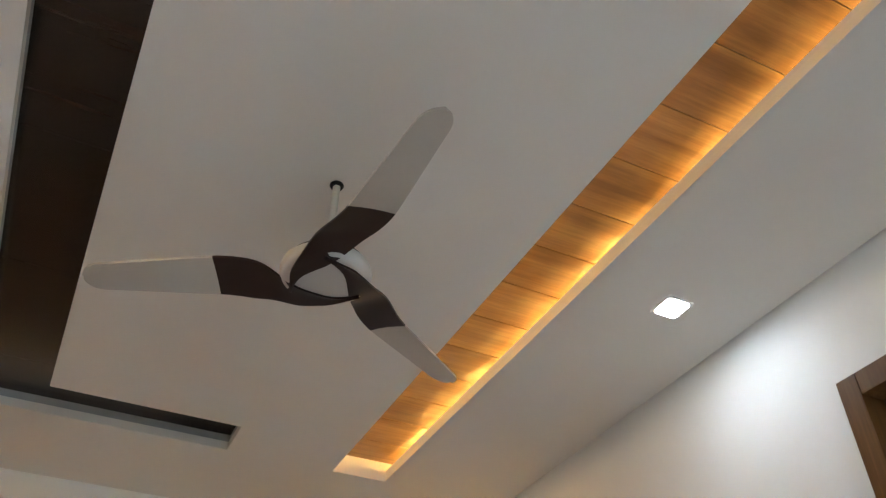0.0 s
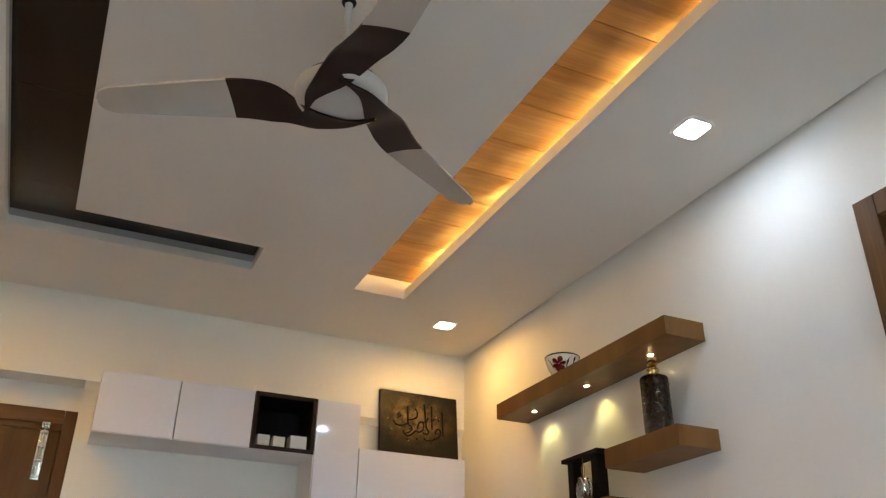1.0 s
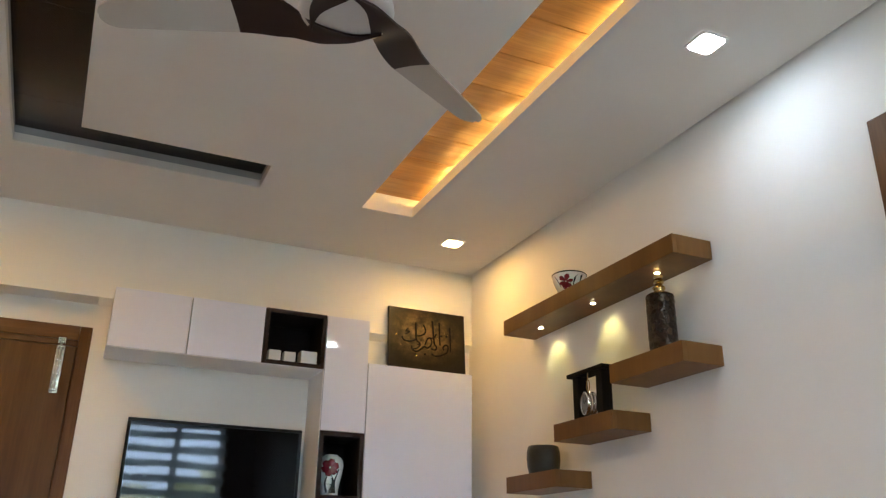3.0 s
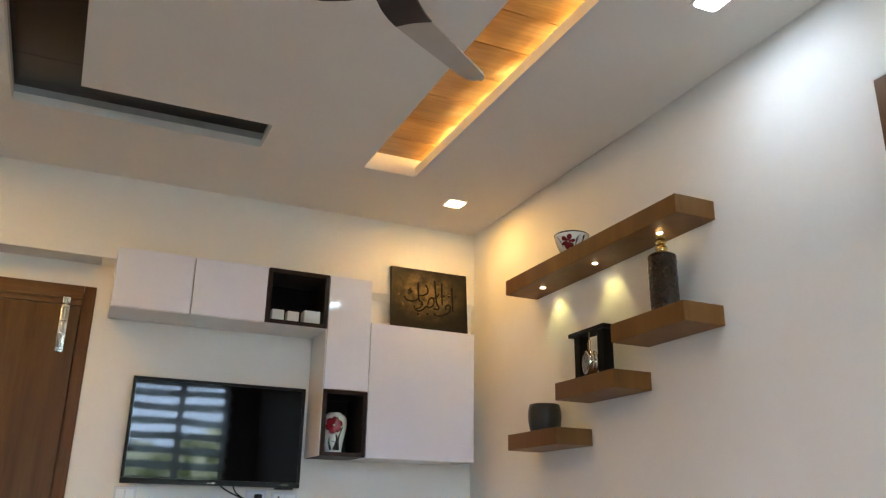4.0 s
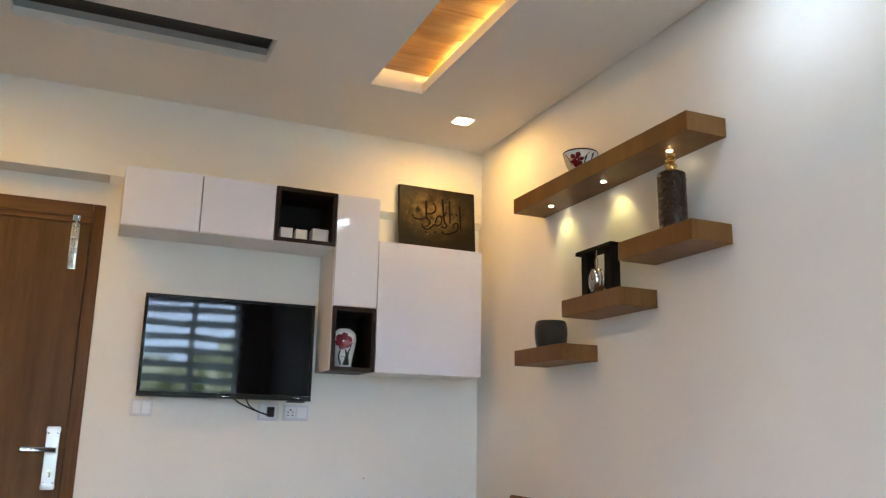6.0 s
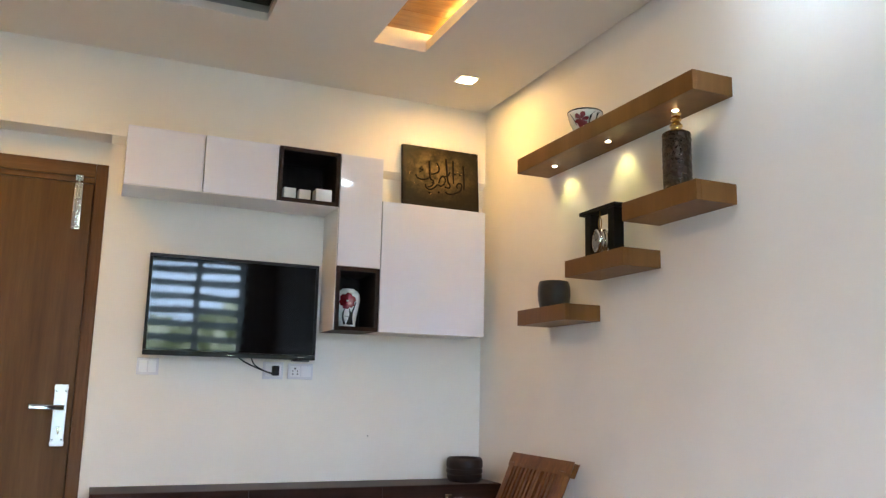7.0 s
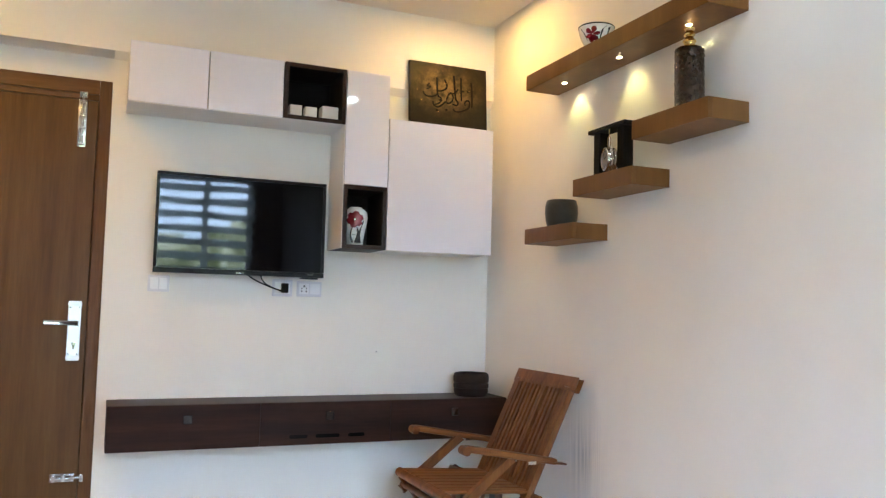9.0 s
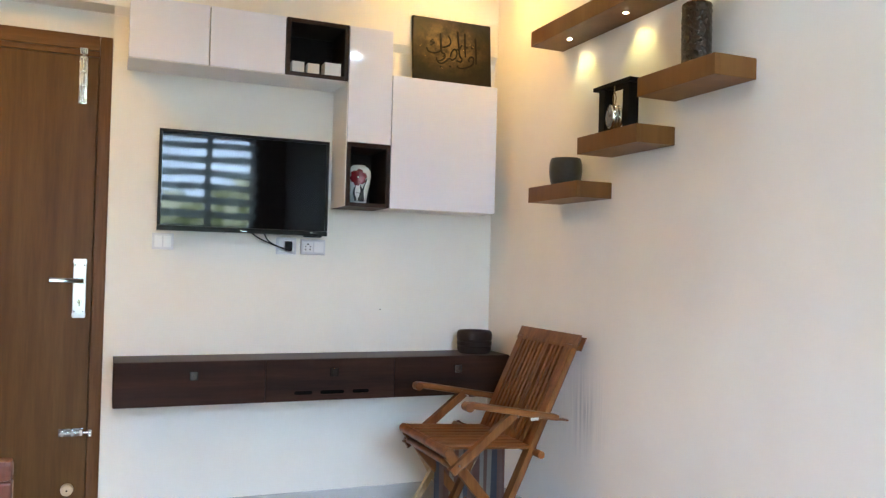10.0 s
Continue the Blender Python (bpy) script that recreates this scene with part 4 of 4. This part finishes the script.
console()
at = (1.704, 3.655, 0.7572)
pot = thing("turned_bowl", at, "dark turned wooden bowl with three rounded rings on the console", "bowl")
part("body", lathe([(0.0, 0), (0.0738, 0), (0.0792, 0.005), (0.0846, 0.020), (0.0855, 0.032), (0.0828, 0.035), (0.0828, 0.038), (0.0873, 0.042), (0.0873, 0.058), (0.0837, 0.061), (0.0837, 0.064), (0.0882, 0.069), (0.0882, 0.094), (0.0846, 0.107), (0.0792, 0.112), (0.0720, 0.108), (0.0666, 0.06), (0.0, 0.04)], at, 48), M_DRUM, pot, smooth=True)

# ---------------------------------------------------------------- shelves on the side wall
XS = 1.682


def shelf(y0, y1, z0, z1, label):
    s = thing("wall_shelf", (XR, (y0 + y1) / 2, z0), label, "shelf", "floating shelves")
    part("top_board", box(XS, XR - 0.001, y0, y1, z1 - 0.018, z1, 0.0012), M_SHELF, s)
    part("bottom_board", box(XS + 0.0005, XR - 0.001, y0 + 0.0005, y1 - 0.0005, z0, z0 + 0.018, 0.0012), M_SHELF, s)
    part("front_edge", box(XS - 0.0005, XS + 0.018, y0 + 0.0002, y1 - 0.0002, z0 - 0.0004, z1 + 0.0004, 0.0012), M_SHELF, s)
    for e0, e1 in ((y0 - 0.0005, y0 + 0.018), (y1 - 0.018, y1 + 0.0005)):
        part("end_edge", box(XS + 0.0181, XR - 0.001, e0, e1, z0 - 0.0003, z1 + 0.0003, 0.0012), M_SHELF, s)
    return s


top_shelf = shelf(1.930, 3.095, 2.155, 2.221, "long golden teak floating shelf with three small spotlights")
shelf(1.930, 2.318, 1.793, 1.859, "golden teak floating shelf holding a bronze bottle")
shelf(2.316, 2.700, 1.637, 1.702, "golden teak floating shelf holding a desk clock")
shelf(2.698, 3.087, 1.472, 1.536, "golden teak floating shelf holding a dark pot")
for x, y in SPOTS:
    s = thing("shelf_spotlight", (x, y, 2.155), "small round recessed spotlight under the top shelf", "spotlight", "shelf spotlights")
    part("rim", lathe([(0.0095, -0.0003), (0.014, -0.0003), (0.014, -0.0012), (0.0095, -0.0012)], (x, y, 2.155), 28, ring=True), M_STEEL, s, smooth=True)
    part("lens", lathe([(0.0, -0.0040), (0.004, -0.0037), (0.0075, -0.0022), (0.009, -0.0008), (0.009, -0.0003)], (x, y, 2.155), 28), M_GLOW_SPOT, s, "glowing lens", True)


def painted_bowl():
    at = (1.765, 2.672, 2.2212)
    b = thing("painted_bowl", at, "white ceramic bowl with a red flower and a dark rim", "bowl")
    prof = [(0.0, 0.0), (0.028, 0.0), (0.031, 0.004), (0.046, 0.024), (0.059, 0.048), (0.067, 0.072), (0.071, 0.094), (0.068, 0.094), (0.063, 0.074), (0.042, 0.030), (0.0, 0.014)]
    part("body", lathe(prof, at, 56), M_CERAMIC, b, smooth=True)
    part("rim", lathe([(0.067, 0.0945), (0.0718, 0.0935), (0.073, 0.097), (0.070, 0.100), (0.067, 0.097)], at, 56, ring=True), M_INK, b, "dark glazed rim", True)

    def on(a, z, out=0.0008):
        r = np.interp(z, [h for _, h in prof[1:7]], [q for q, _ in prof[1:7]]) + out
        return Vector(at) + Vector((-r * math.cos(a), -r * math.sin(a), z))
    a0 = 0.75
    for k in range(6):
        th = 2 * math.pi * k / 6 + 0.2
        mid = [on(a0 + 0.36 * math.cos(th) * s, 0.055 + 0.023 * math.sin(th) * s, 0.001) for s in (0.1, 0.8, 1.3)]
        part("petal", sweep(smooth_line(mid, 4), (0.003, 0.014, 0.006), 10, None, 0.2, normal=(-math.cos(a0), -math.sin(a0), 0.3)), M_RED, b, "crimson glazed petal", True)
    for pts in ([(a0 + 0.5, 0.035), (a0 + 0.62, 0.070), (a0 + 0.85, 0.086)], [(a0 - 0.45, 0.035), (a0 - 0.60, 0.065), (a0 - 0.78, 0.084)], [(a0 + 0.95, 0.040), (a0 + 1.05, 0.080), (a0 + 1.2, 0.086)]):
        part("leaf_stroke", sweep(smooth_line([on(a, z) for a, z in pts], 6), (0.002, 0.005, 0.002), 8, None, 0.3), M_INK, b, "black glazed leaf stroke", True)
    return b


painted_bowl()


def bottle():
    at = (1.763, 2.113, 1.8592)
    b = thing("bottle_vase", at, "tall bottle vase with a hammered bronze sleeve and a gold neck", "vase")
    rng = random.Random(4)
    prof = [(0.0, 0.0), (0.045, 0.0)]
    z = 0.004
    while z < 0.200:
        prof.append((0.0478 + rng.uniform(-0.0004, 0.0004), z))
        z += 0.004
    prof += [(0.049, 0.203), (0.044, 0.208)]
    bm = lathe(prof, at, 84)
    for v in bm.verts:
        d = v.co - Vector(at)
        if 0.004 < d.z < 0.2:
            k = 1 + 0.055 * noise.noise(Vector((d.x * 95, d.y * 95, d.z * 150))) + 0.025 * noise.noise(Vector((d.x * 190, d.y * 190, d.z * 220)))
            v.co = Vector(at) + Vector((d.x * k, d.y * k, d.z))
    part("sleeve", bm, M_BARK, b, smooth=True)
    part("neck", lathe([(0.047, 0.2085), (0.040, 0.214), (0.026, 0.219), (0.018, 0.224), (0.0185, 0.230), (0.0225, 0.235), (0.0215, 0.240), (0.015, 0.245), (0.0135, 0.252), (0.0185, 0.257), (0.0185, 0.262), (0.0145, 0.266), (0.013, 0.272), (0.017, 0.277), (0.0175, 0.281), (0.013, 0.282), (0.0, 0.279)], at, 40), M_BRASS, b, "polished gold neck", True)
    return b


bottle()


def desk_clock():
    """A small dial hung from a black wooden gate."""
    x, y0, y1, z = 1.765, 2.452, 2.648, 1.7022
    c = thing("desk_clock", (x, (y0 + y1) / 2, z), "round steel clock hanging in a black wooden stand", "clock")
    part("post", box(x - 0.022, x + 0.022, y0, y0 + 0.040, z, z + 0.178, 0.002), M_BLACKWOOD, c)
    part("post", box(x - 0.022, x + 0.022, y1 - 0.040, y1, z, z + 0.178, 0.002), M_BLACKWOOD, c)
    part("top", box(x - 0.034, x + 0.034, y0 - 0.020, y1 + 0.024, z + 0.1785, z + 0.194, 0.002), M_BLACKWOOD, c)
    ym, zc = (y0 + y1) / 2 - 0.010, z + 0.062
    stand, x = x, x - 0.024   # the dial hangs before the posts
    turn = Matrix.Translation((x, ym, zc)) @ Matrix.Rotation(radians(-15), 4, "Z") @ Matrix.Translation((-x, -ym, -zc))

    def turned(bm):
        bmesh.ops.transform(bm, matrix=turn, verts=bm.verts)
        return bm
    dial = part("case", turned(lathe([(0.0, 0.024), (0.038, 0.024), (0.043, 0.021), (0.045, 0.014), (0.039, 0.008), (0.039, 0.005), (0.045, 0.001), (0.039, -0.005), (0.045, -0.011), (0.044, -0.018), (0.039, -0.020), (0.037, -0.016), (0.0, -0.016)], (x, ym, zc), 48, "x")), M_STEEL, c, "ribbed polished steel case", True)
    part("face", turned(lathe([(0.0, -0.0175), (0.0365, -0.0175), (0.0365, -0.0163)], (x, ym, zc), 40, "x")), M_DIAL, dial, "pale dial, greyed for shade")
    for k in range(12):
        a = 2 * math.pi * k / 12
        p = Vector((x - 0.018, ym + 0.032 * math.sin(a), zc + 0.032 * math.cos(a)))
        q = Vector((x - 0.018, ym + 0.027 * math.sin(a), zc + 0.027 * math.cos(a)))
        part("hour_mark", turned(bar(p, q, 0.002, 0.001, 0, None, (0, math.cos(a), -math.sin(a)))), M_INK, dial)
    part("hour_hand", turned(bar((x - 0.0188, ym, zc), (x - 0.0188, ym - 0.018, zc + 0.006), 0.003, 0.001, 0, None, (0, 0.3, 1))), M_INK, dial)
    part("minute_hand", turned(bar((x - 0.0196, ym, zc), (x - 0.0196, ym + 0.010, zc + 0.026), 0.0022, 0.001, 0, None, (0, 1, -0.3))), M_INK, dial)
    ring = [(x, ym + 0.010 * math.sin(a), zc + 0.068 + 0.022 * math.cos(a)) for a in np.linspace(0, 2 * math.pi, 25)]
    part("hanging_ring", sweep(ring, 0.0018, 8, None, 1.0, normal=(1, 0, 0)), M_OLDBRASS, c, "thin brass hanging ring", True)
    part("hook", sweep([(x, ym, zc + 0.088), (x, ym, z + 0.180)], 0.0016, 8), M_OLDBRASS, c)
    return c


desk_clock()
at = (1.762, 2.915, 1.5362)
pot = thing("dark_pot", at, "round dark stoneware pot standing on the lowest shelf", "pot")
part("body", lathe([(0.0, 0), (0.055, 0), (0.060, 0.005), (0.066, 0.030), (0.069, 0.060), (0.068, 0.088), (0.063, 0.110), (0.060, 0.114), (0.056, 0.112), (0.060, 0.08), (0.0, 0.02)], at, 48), M_CLAY, pot, smooth=True)

# ---------------------------------------------------------------- ceiling fan


def ceiling_fan():
    cx, cy, zh = 0.408, 1.487, 2.372
    f = thing("ceiling_fan", (cx, cy, H), "ceiling fan with three dark brown blades and an ivory hub", "fan")
    part("rod", sweep([(cx, cy, zh + 0.06), (cx, cy, H - 0.003)], 0.010, 16), M_FANWHITE, f, "ivory down rod", True)
    # Black ring added to stand for the dark hole the rod enters.
    part("rod_hole_ring", lathe([(0.017, 0.0), (0.019, -0.004), (0.016, -0.010), (0.0102, -0.010)], (cx, cy, H - 0.0003), 28), M_BLACK, f, "black ring standing for the dark rod hole", True)
    hub = part("hub", lathe([(0.0, -0.016), (0.090, -0.016), (0.102, -0.013), (0.108, -0.006), (0.110, 0.004), (0.108, 0.016), (0.098, 0.024), (0.060, 0.034), (0.034, 0.044), (0.024, 0.062), (0.020, 0.090), (0.0, 0.090)], (cx, cy, zh), 64), M_FANWHITE, f, "ivory motor hub", True)
    part("trim_ring", lathe([(0.0975, 0.0245), (0.096, 0.032), (0.082, 0.036), (0.078, 0.031)], (cx, cy, zh), 48, ring=True), M_FAN, hub, "dark top ring", True)
    r_tip = 0.585

    def ease(v):
        v = min(1, max(0, v))
        return v * v * (3 - 2 * v)
    place = Matrix.Translation((cx, cy, zh))

    def skin(rows, place, a):
        """A thin curved plate over rows of points."""
        bm = bmesh.new()
        up = [[bm.verts.new(Vector(c) + Vector((0, 0, 0.003))) for c in row] for row in rows]
        lo = [[bm.verts.new(Vector(c) - Vector((0, 0, 0.003))) for c in row] for row in rows]
        for i in range(len(rows) - 1):
            for j in range(4):
                bm.faces.new((up[i][j], up[i + 1][j], up[i + 1][j + 1], up[i][j + 1]))
                bm.faces.new((lo[i][j], lo[i][j + 1], lo[i + 1][j + 1], lo[i + 1][j]))
            bm.faces.new((up[i][0], lo[i][0], lo[i + 1][0], up[i + 1][0]))
            bm.faces.new((up[i][4], up[i + 1][4], lo[i + 1][4], lo[i][4]))
        for i in (0, -1):
            for j in range(4):
                bm.faces.new((up[i][j], up[i][j + 1], lo[i][j + 1], lo[i][j]))
        bmesh.ops.transform(bm, matrix=place @ Matrix.Rotation(radians(a), 4, "Z"), verts=bm.verts)
        return bm
    for a in (153.0, 33.0, 273.0):
        rows = []
        n = 54
        for i in range(n + 1):   # outline rows from root to tip
            t = 0.92 * i / 36 if i <= 36 else 0.92 + 0.08 * math.sin(math.pi / 2 * (i - 36) / 18)
            r = -0.075 + (r_tip + 0.075) * t
            # blade begins as a sliver along the hub's underside and widens outside it
            grow = ease((r + 0.085) / 0.275)
            half = 0.002 + 0.056 * grow - 0.020 * ease((r - 0.16) / 0.50) * 1.15
            if t > 0.92:
                half *= max(0.03, 1 - ((t - 0.92) / 0.08) ** 2.4) ** 0.5
            sway = -0.078 * (1 - ease((r + 0.05) / 0.32)) + 0.02 * max(0, -r / 0.075)
            zc = -0.022 + 0.026 * ease((r - 0.06) / 0.10)
            pitch = radians(13) * ease((r - 0.05) / 0.13)
            row = []
            for s in (-1, -0.5, 0, 0.5, 1):
                y = sway + s * half
                row.append((r, y, zc + s * half * math.tan(pitch) + 0.004 * (1 - s * s)))
            rows.append(row)
        split = next(i for i, row in enumerate(rows) if row[0][0] > 0.262)
        blade = part("blade", skin(rows[:split + 1], place, a), M_FAN, f, "dark brown swept blade root", True)
        part("blade_tip", skin(rows[split:], place, a), M_FANTIP, blade, "pale greige outer blade", True)
    return f


ceiling_fan()

# ---------------------------------------------------------------- folding chair


def folding_chair():
    """Slatted teak folding armchair, facing the door."""
    ox, oy, w = 1.442, 3.060, 0.505
    c = thing("folding_chair", (ox, oy, 0), "slatted teak folding armchair standing before the console", "chair")

    def P(u, s, z):
        return (ox - u, oy + s * w / 2, z)
    top, foot = (-0.338, 0.886), (0.070, 0.012)
    bw = 0.80   # the back is narrower than the arms

    def on_post(z):
        return top[0] + (foot[0] - top[0]) * (top[1] - z) / (top[1] - foot[1])
    for s in (-1, 1):
        part("back_post", bar(P(on_post(0.873), s * (bw + 0.04), 0.873), P(foot[0], s * (bw + 0.04), foot[1]), 0.032, 0.026, 0.006), M_CHAIRZ, c)
        part("rear_leg", bar(P(0.221, s * 0.94, 0.470), P(-0.165, s * 0.94, 0.012), 0.022, 0.042, 0.005), M_CHAIRZ, c)
        # arm: rounded at its front, thinner and lower at the back
        arm = part("armrest", bar(P(0.160, s * 1.06, 0.662), P(-0.235, s * 1.04, 0.594), 0.044, 0.026, 0.010), M_CHAIR, c)
        part("arm_nose", sweep([P(0.160, s * 1.15, 0.654), P(0.160, s * 0.97, 0.654)], 0.018, 14), M_CHAIR, arm, smooth=True)
        part("arm_tail", bar(P(-0.10, s * 1.06, 0.606), P(-0.275, s * 1.06, 0.584), 0.040, 0.007, 0.002), M_CHAIR, arm)
        part("arm_strut", bar(P(-0.055, s * 1.00, 0.618), P(0.215, s * 1.00, 0.405), 0.018, 0.034, 0.004), M_CHAIRZ, c)
        part("hinge_plate", box(ox + 0.10, ox + 0.135, oy + s * (w / 2 * 1.06 + 0.0225), oy + s * (w / 2 * 1.06 + 0.024), 0.592, 0.604), M_STEEL, c, "steel hinge plate")
        for u, z in ((-0.060, 0.605), (0.186, 0.430)):
            part("bolt", lathe([(0.0, s * 0.003), (0.004, s * 0.003), (0.0045, 0)], (ox - u, oy + s * (w / 2 + 0.0095), z), 12, "y"), M_KNOB, c)
    # crest rail, thicker than the posts and standing a little past them
    lean = Vector((-(foot[0] - top[0]), 0, foot[1] - top[1])).normalized()
    part("crest_rail", bar(P(on_post(0.888), 0.92, 0.888), P(on_post(0.888), -1.02, 0.888), 0.037, 0.026, 0.0115, None, lean), M_CHAIRZ, c, smooth=True)
    part("back_rail", bar(P(on_post(0.47) - 0.004, 0.76, 0.47), P(on_post(0.47) - 0.004, -0.76, 0.47), 0.040, 0.020, 0.005, None, lean), M_CHAIRZ, c)
    n = 12
    for i in range(n):
        s = 0.70 - 1.40 * i / (n - 1) + (0.045 if i == 7 else 0.0)   # one slat has slipped aside
        part("back_slat", bar(P(on_post(0.873), s, 0.873), P(on_post(0.455), s, 0.455), 0.0120, 0.022, 0.003), M_CHAIRZ, c)
    # seat: round front dowel, rear bar and slats from front to back
    part("front_dowel", sweep([P(0.222, 1.06, 0.476), P(0.222, -1.0, 0.476)], 0.020, 16), M_CHAIR, c, smooth=True)
    part("front_stretcher", sweep([P(0.205, 1.06, 0.425), P(0.205, -0.95, 0.425)], 0.014, 14), M_CHAIR, c, smooth=True)
    part("rear_bar", sweep([P(-0.160, 1.08, 0.452), P(-0.160, -1.10, 0.452)], 0.015, 14), M_CHAIR, c, smooth=True)
    part("low_stretcher", bar(P(-0.10, 0.88, 0.10), P(-0.10, -0.88, 0.10), 0.030, 0.018, 0.004, None, (0, 0, 1)), M_CHAIR, c)
    part("low_stretcher", bar(P(0.12, 0.94, 0.10), P(0.12, -0.94, 0.10), 0.030, 0.018, 0.004, None, (0, 0, 1)), M_CHAIR, c)
    for i in range(8):
        s = 0.80 - 1.60 * i / 7
        part("seat_slat", bar(P(0.225, s, 0.494), P(-0.165, s, 0.472), 0.052, 0.013, 0.003), M_CHAIR, c)
    return c


folding_chair()


def folding_stool():
    """Low cross-legged stool with a striped cloth sling."""
    ox, oy = 1.47, 3.46
    s = thing("folding_stool", (ox, oy, 0), "folding pale wood stool with a striped cloth seat", "stool")
    for y in (oy - 0.15, oy + 0.15):
        for k in (-1, 1):
            part("leg", bar((ox - 0.125 * k, y + 0.012 * k, 0.405), (ox + 0.115 * k, y + 0.012 * k, 0.006), 0.018, 0.026, 0.004), M_PALEWOOD, s)
    for k in (-1, 1):
        part("top_rail", sweep([(ox + 0.13 * k, oy - 0.18, 0.415), (ox + 0.13 * k, oy + 0.18, 0.415)], 0.013, 12), M_PALEWOOD, s, smooth=True)
    bm = bmesh.new()
    grid = []
    for i in range(17):
        t = i / 16
        x = ox - 0.145 + 0.29 * t
        z = 0.432 - 0.045 * math.sin(math.pi * t)
        grid.append([bm.verts.new((x, oy - 0.165 + 0.33 * j / 8, z + 0.003 * math.sin(j * 2.1 + i))) for j in range(9)])
    for a, b in zip(grid, grid[1:]):
        for j in range(8):
            bm.faces.new((a[j], a[j + 1], b[j + 1], b[j]))
    r = bmesh.ops.solidify(bm, geom=bm.faces[:], thickness=0.004)
    part("sling", bm, M_STRIPE, s, "striped woven cloth sling", True)
    # cloth falling from the front edge
    bm = bmesh.new()
    grid = []
    for i in range(25):
        x = ox - 0.115 + 0.345 * i / 24
        grid.append([bm.verts.new((x, oy - 0.172 - 0.012 * math.sin(i * 0.9) * (j / 6), 0.40 - 0.30 * j / 6)) for j in range(7)])
    for a, b in zip(grid, grid[1:]):
        for j in range(6):
            bm.faces.new((a[j], a[j + 1], b[j + 1], b[j]))
    bmesh.ops.solidify(bm, geom=bm.faces[:], thickness=0.004)
    part("hanging_cloth", bm, M_STRIPE, s, "striped cloth hanging down", True)
    return s


folding_stool()


def side_chair():
    """Red-stained chair of which the back's corner is seen beside the door."""
    x1, y, zt = -0.136, 1.52, 0.845
    x0 = x1 - 0.42
    c = thing("side_chair", ((x0 + x1) / 2, y - 0.2, 0), "red-brown stained wooden chair with a framed back", "chair")
    for x in (x0, x1 - 0.022):
        part("back_post", box(x, x + 0.022, y, y + 0.032, 0, zt - 0.036, 0.005), M_REDWOOD, c)
        part("front_leg", box(x, x + 0.032, y - 0.42, y - 0.388, 0, 0.425, 0.005), M_REDWOOD, c)
    part("top_rail", box(x0, x1, y - 0.002, y + 0.034, zt - 0.0355, zt, 0.009), M_REDWOOD, c)
    part("back_panel", box(x0 + 0.0225, x1 - 0.0225, y + 0.008, y + 0.022, 0.50, zt - 0.036, 0.003), M_REDWOOD, c)
    part("seat", box(x0 - 0.005, x1 + 0.005, y - 0.43, y - 0.001, 0.4255, 0.455, 0.008), M_REDWOOD, c)
    return c


side_chair()
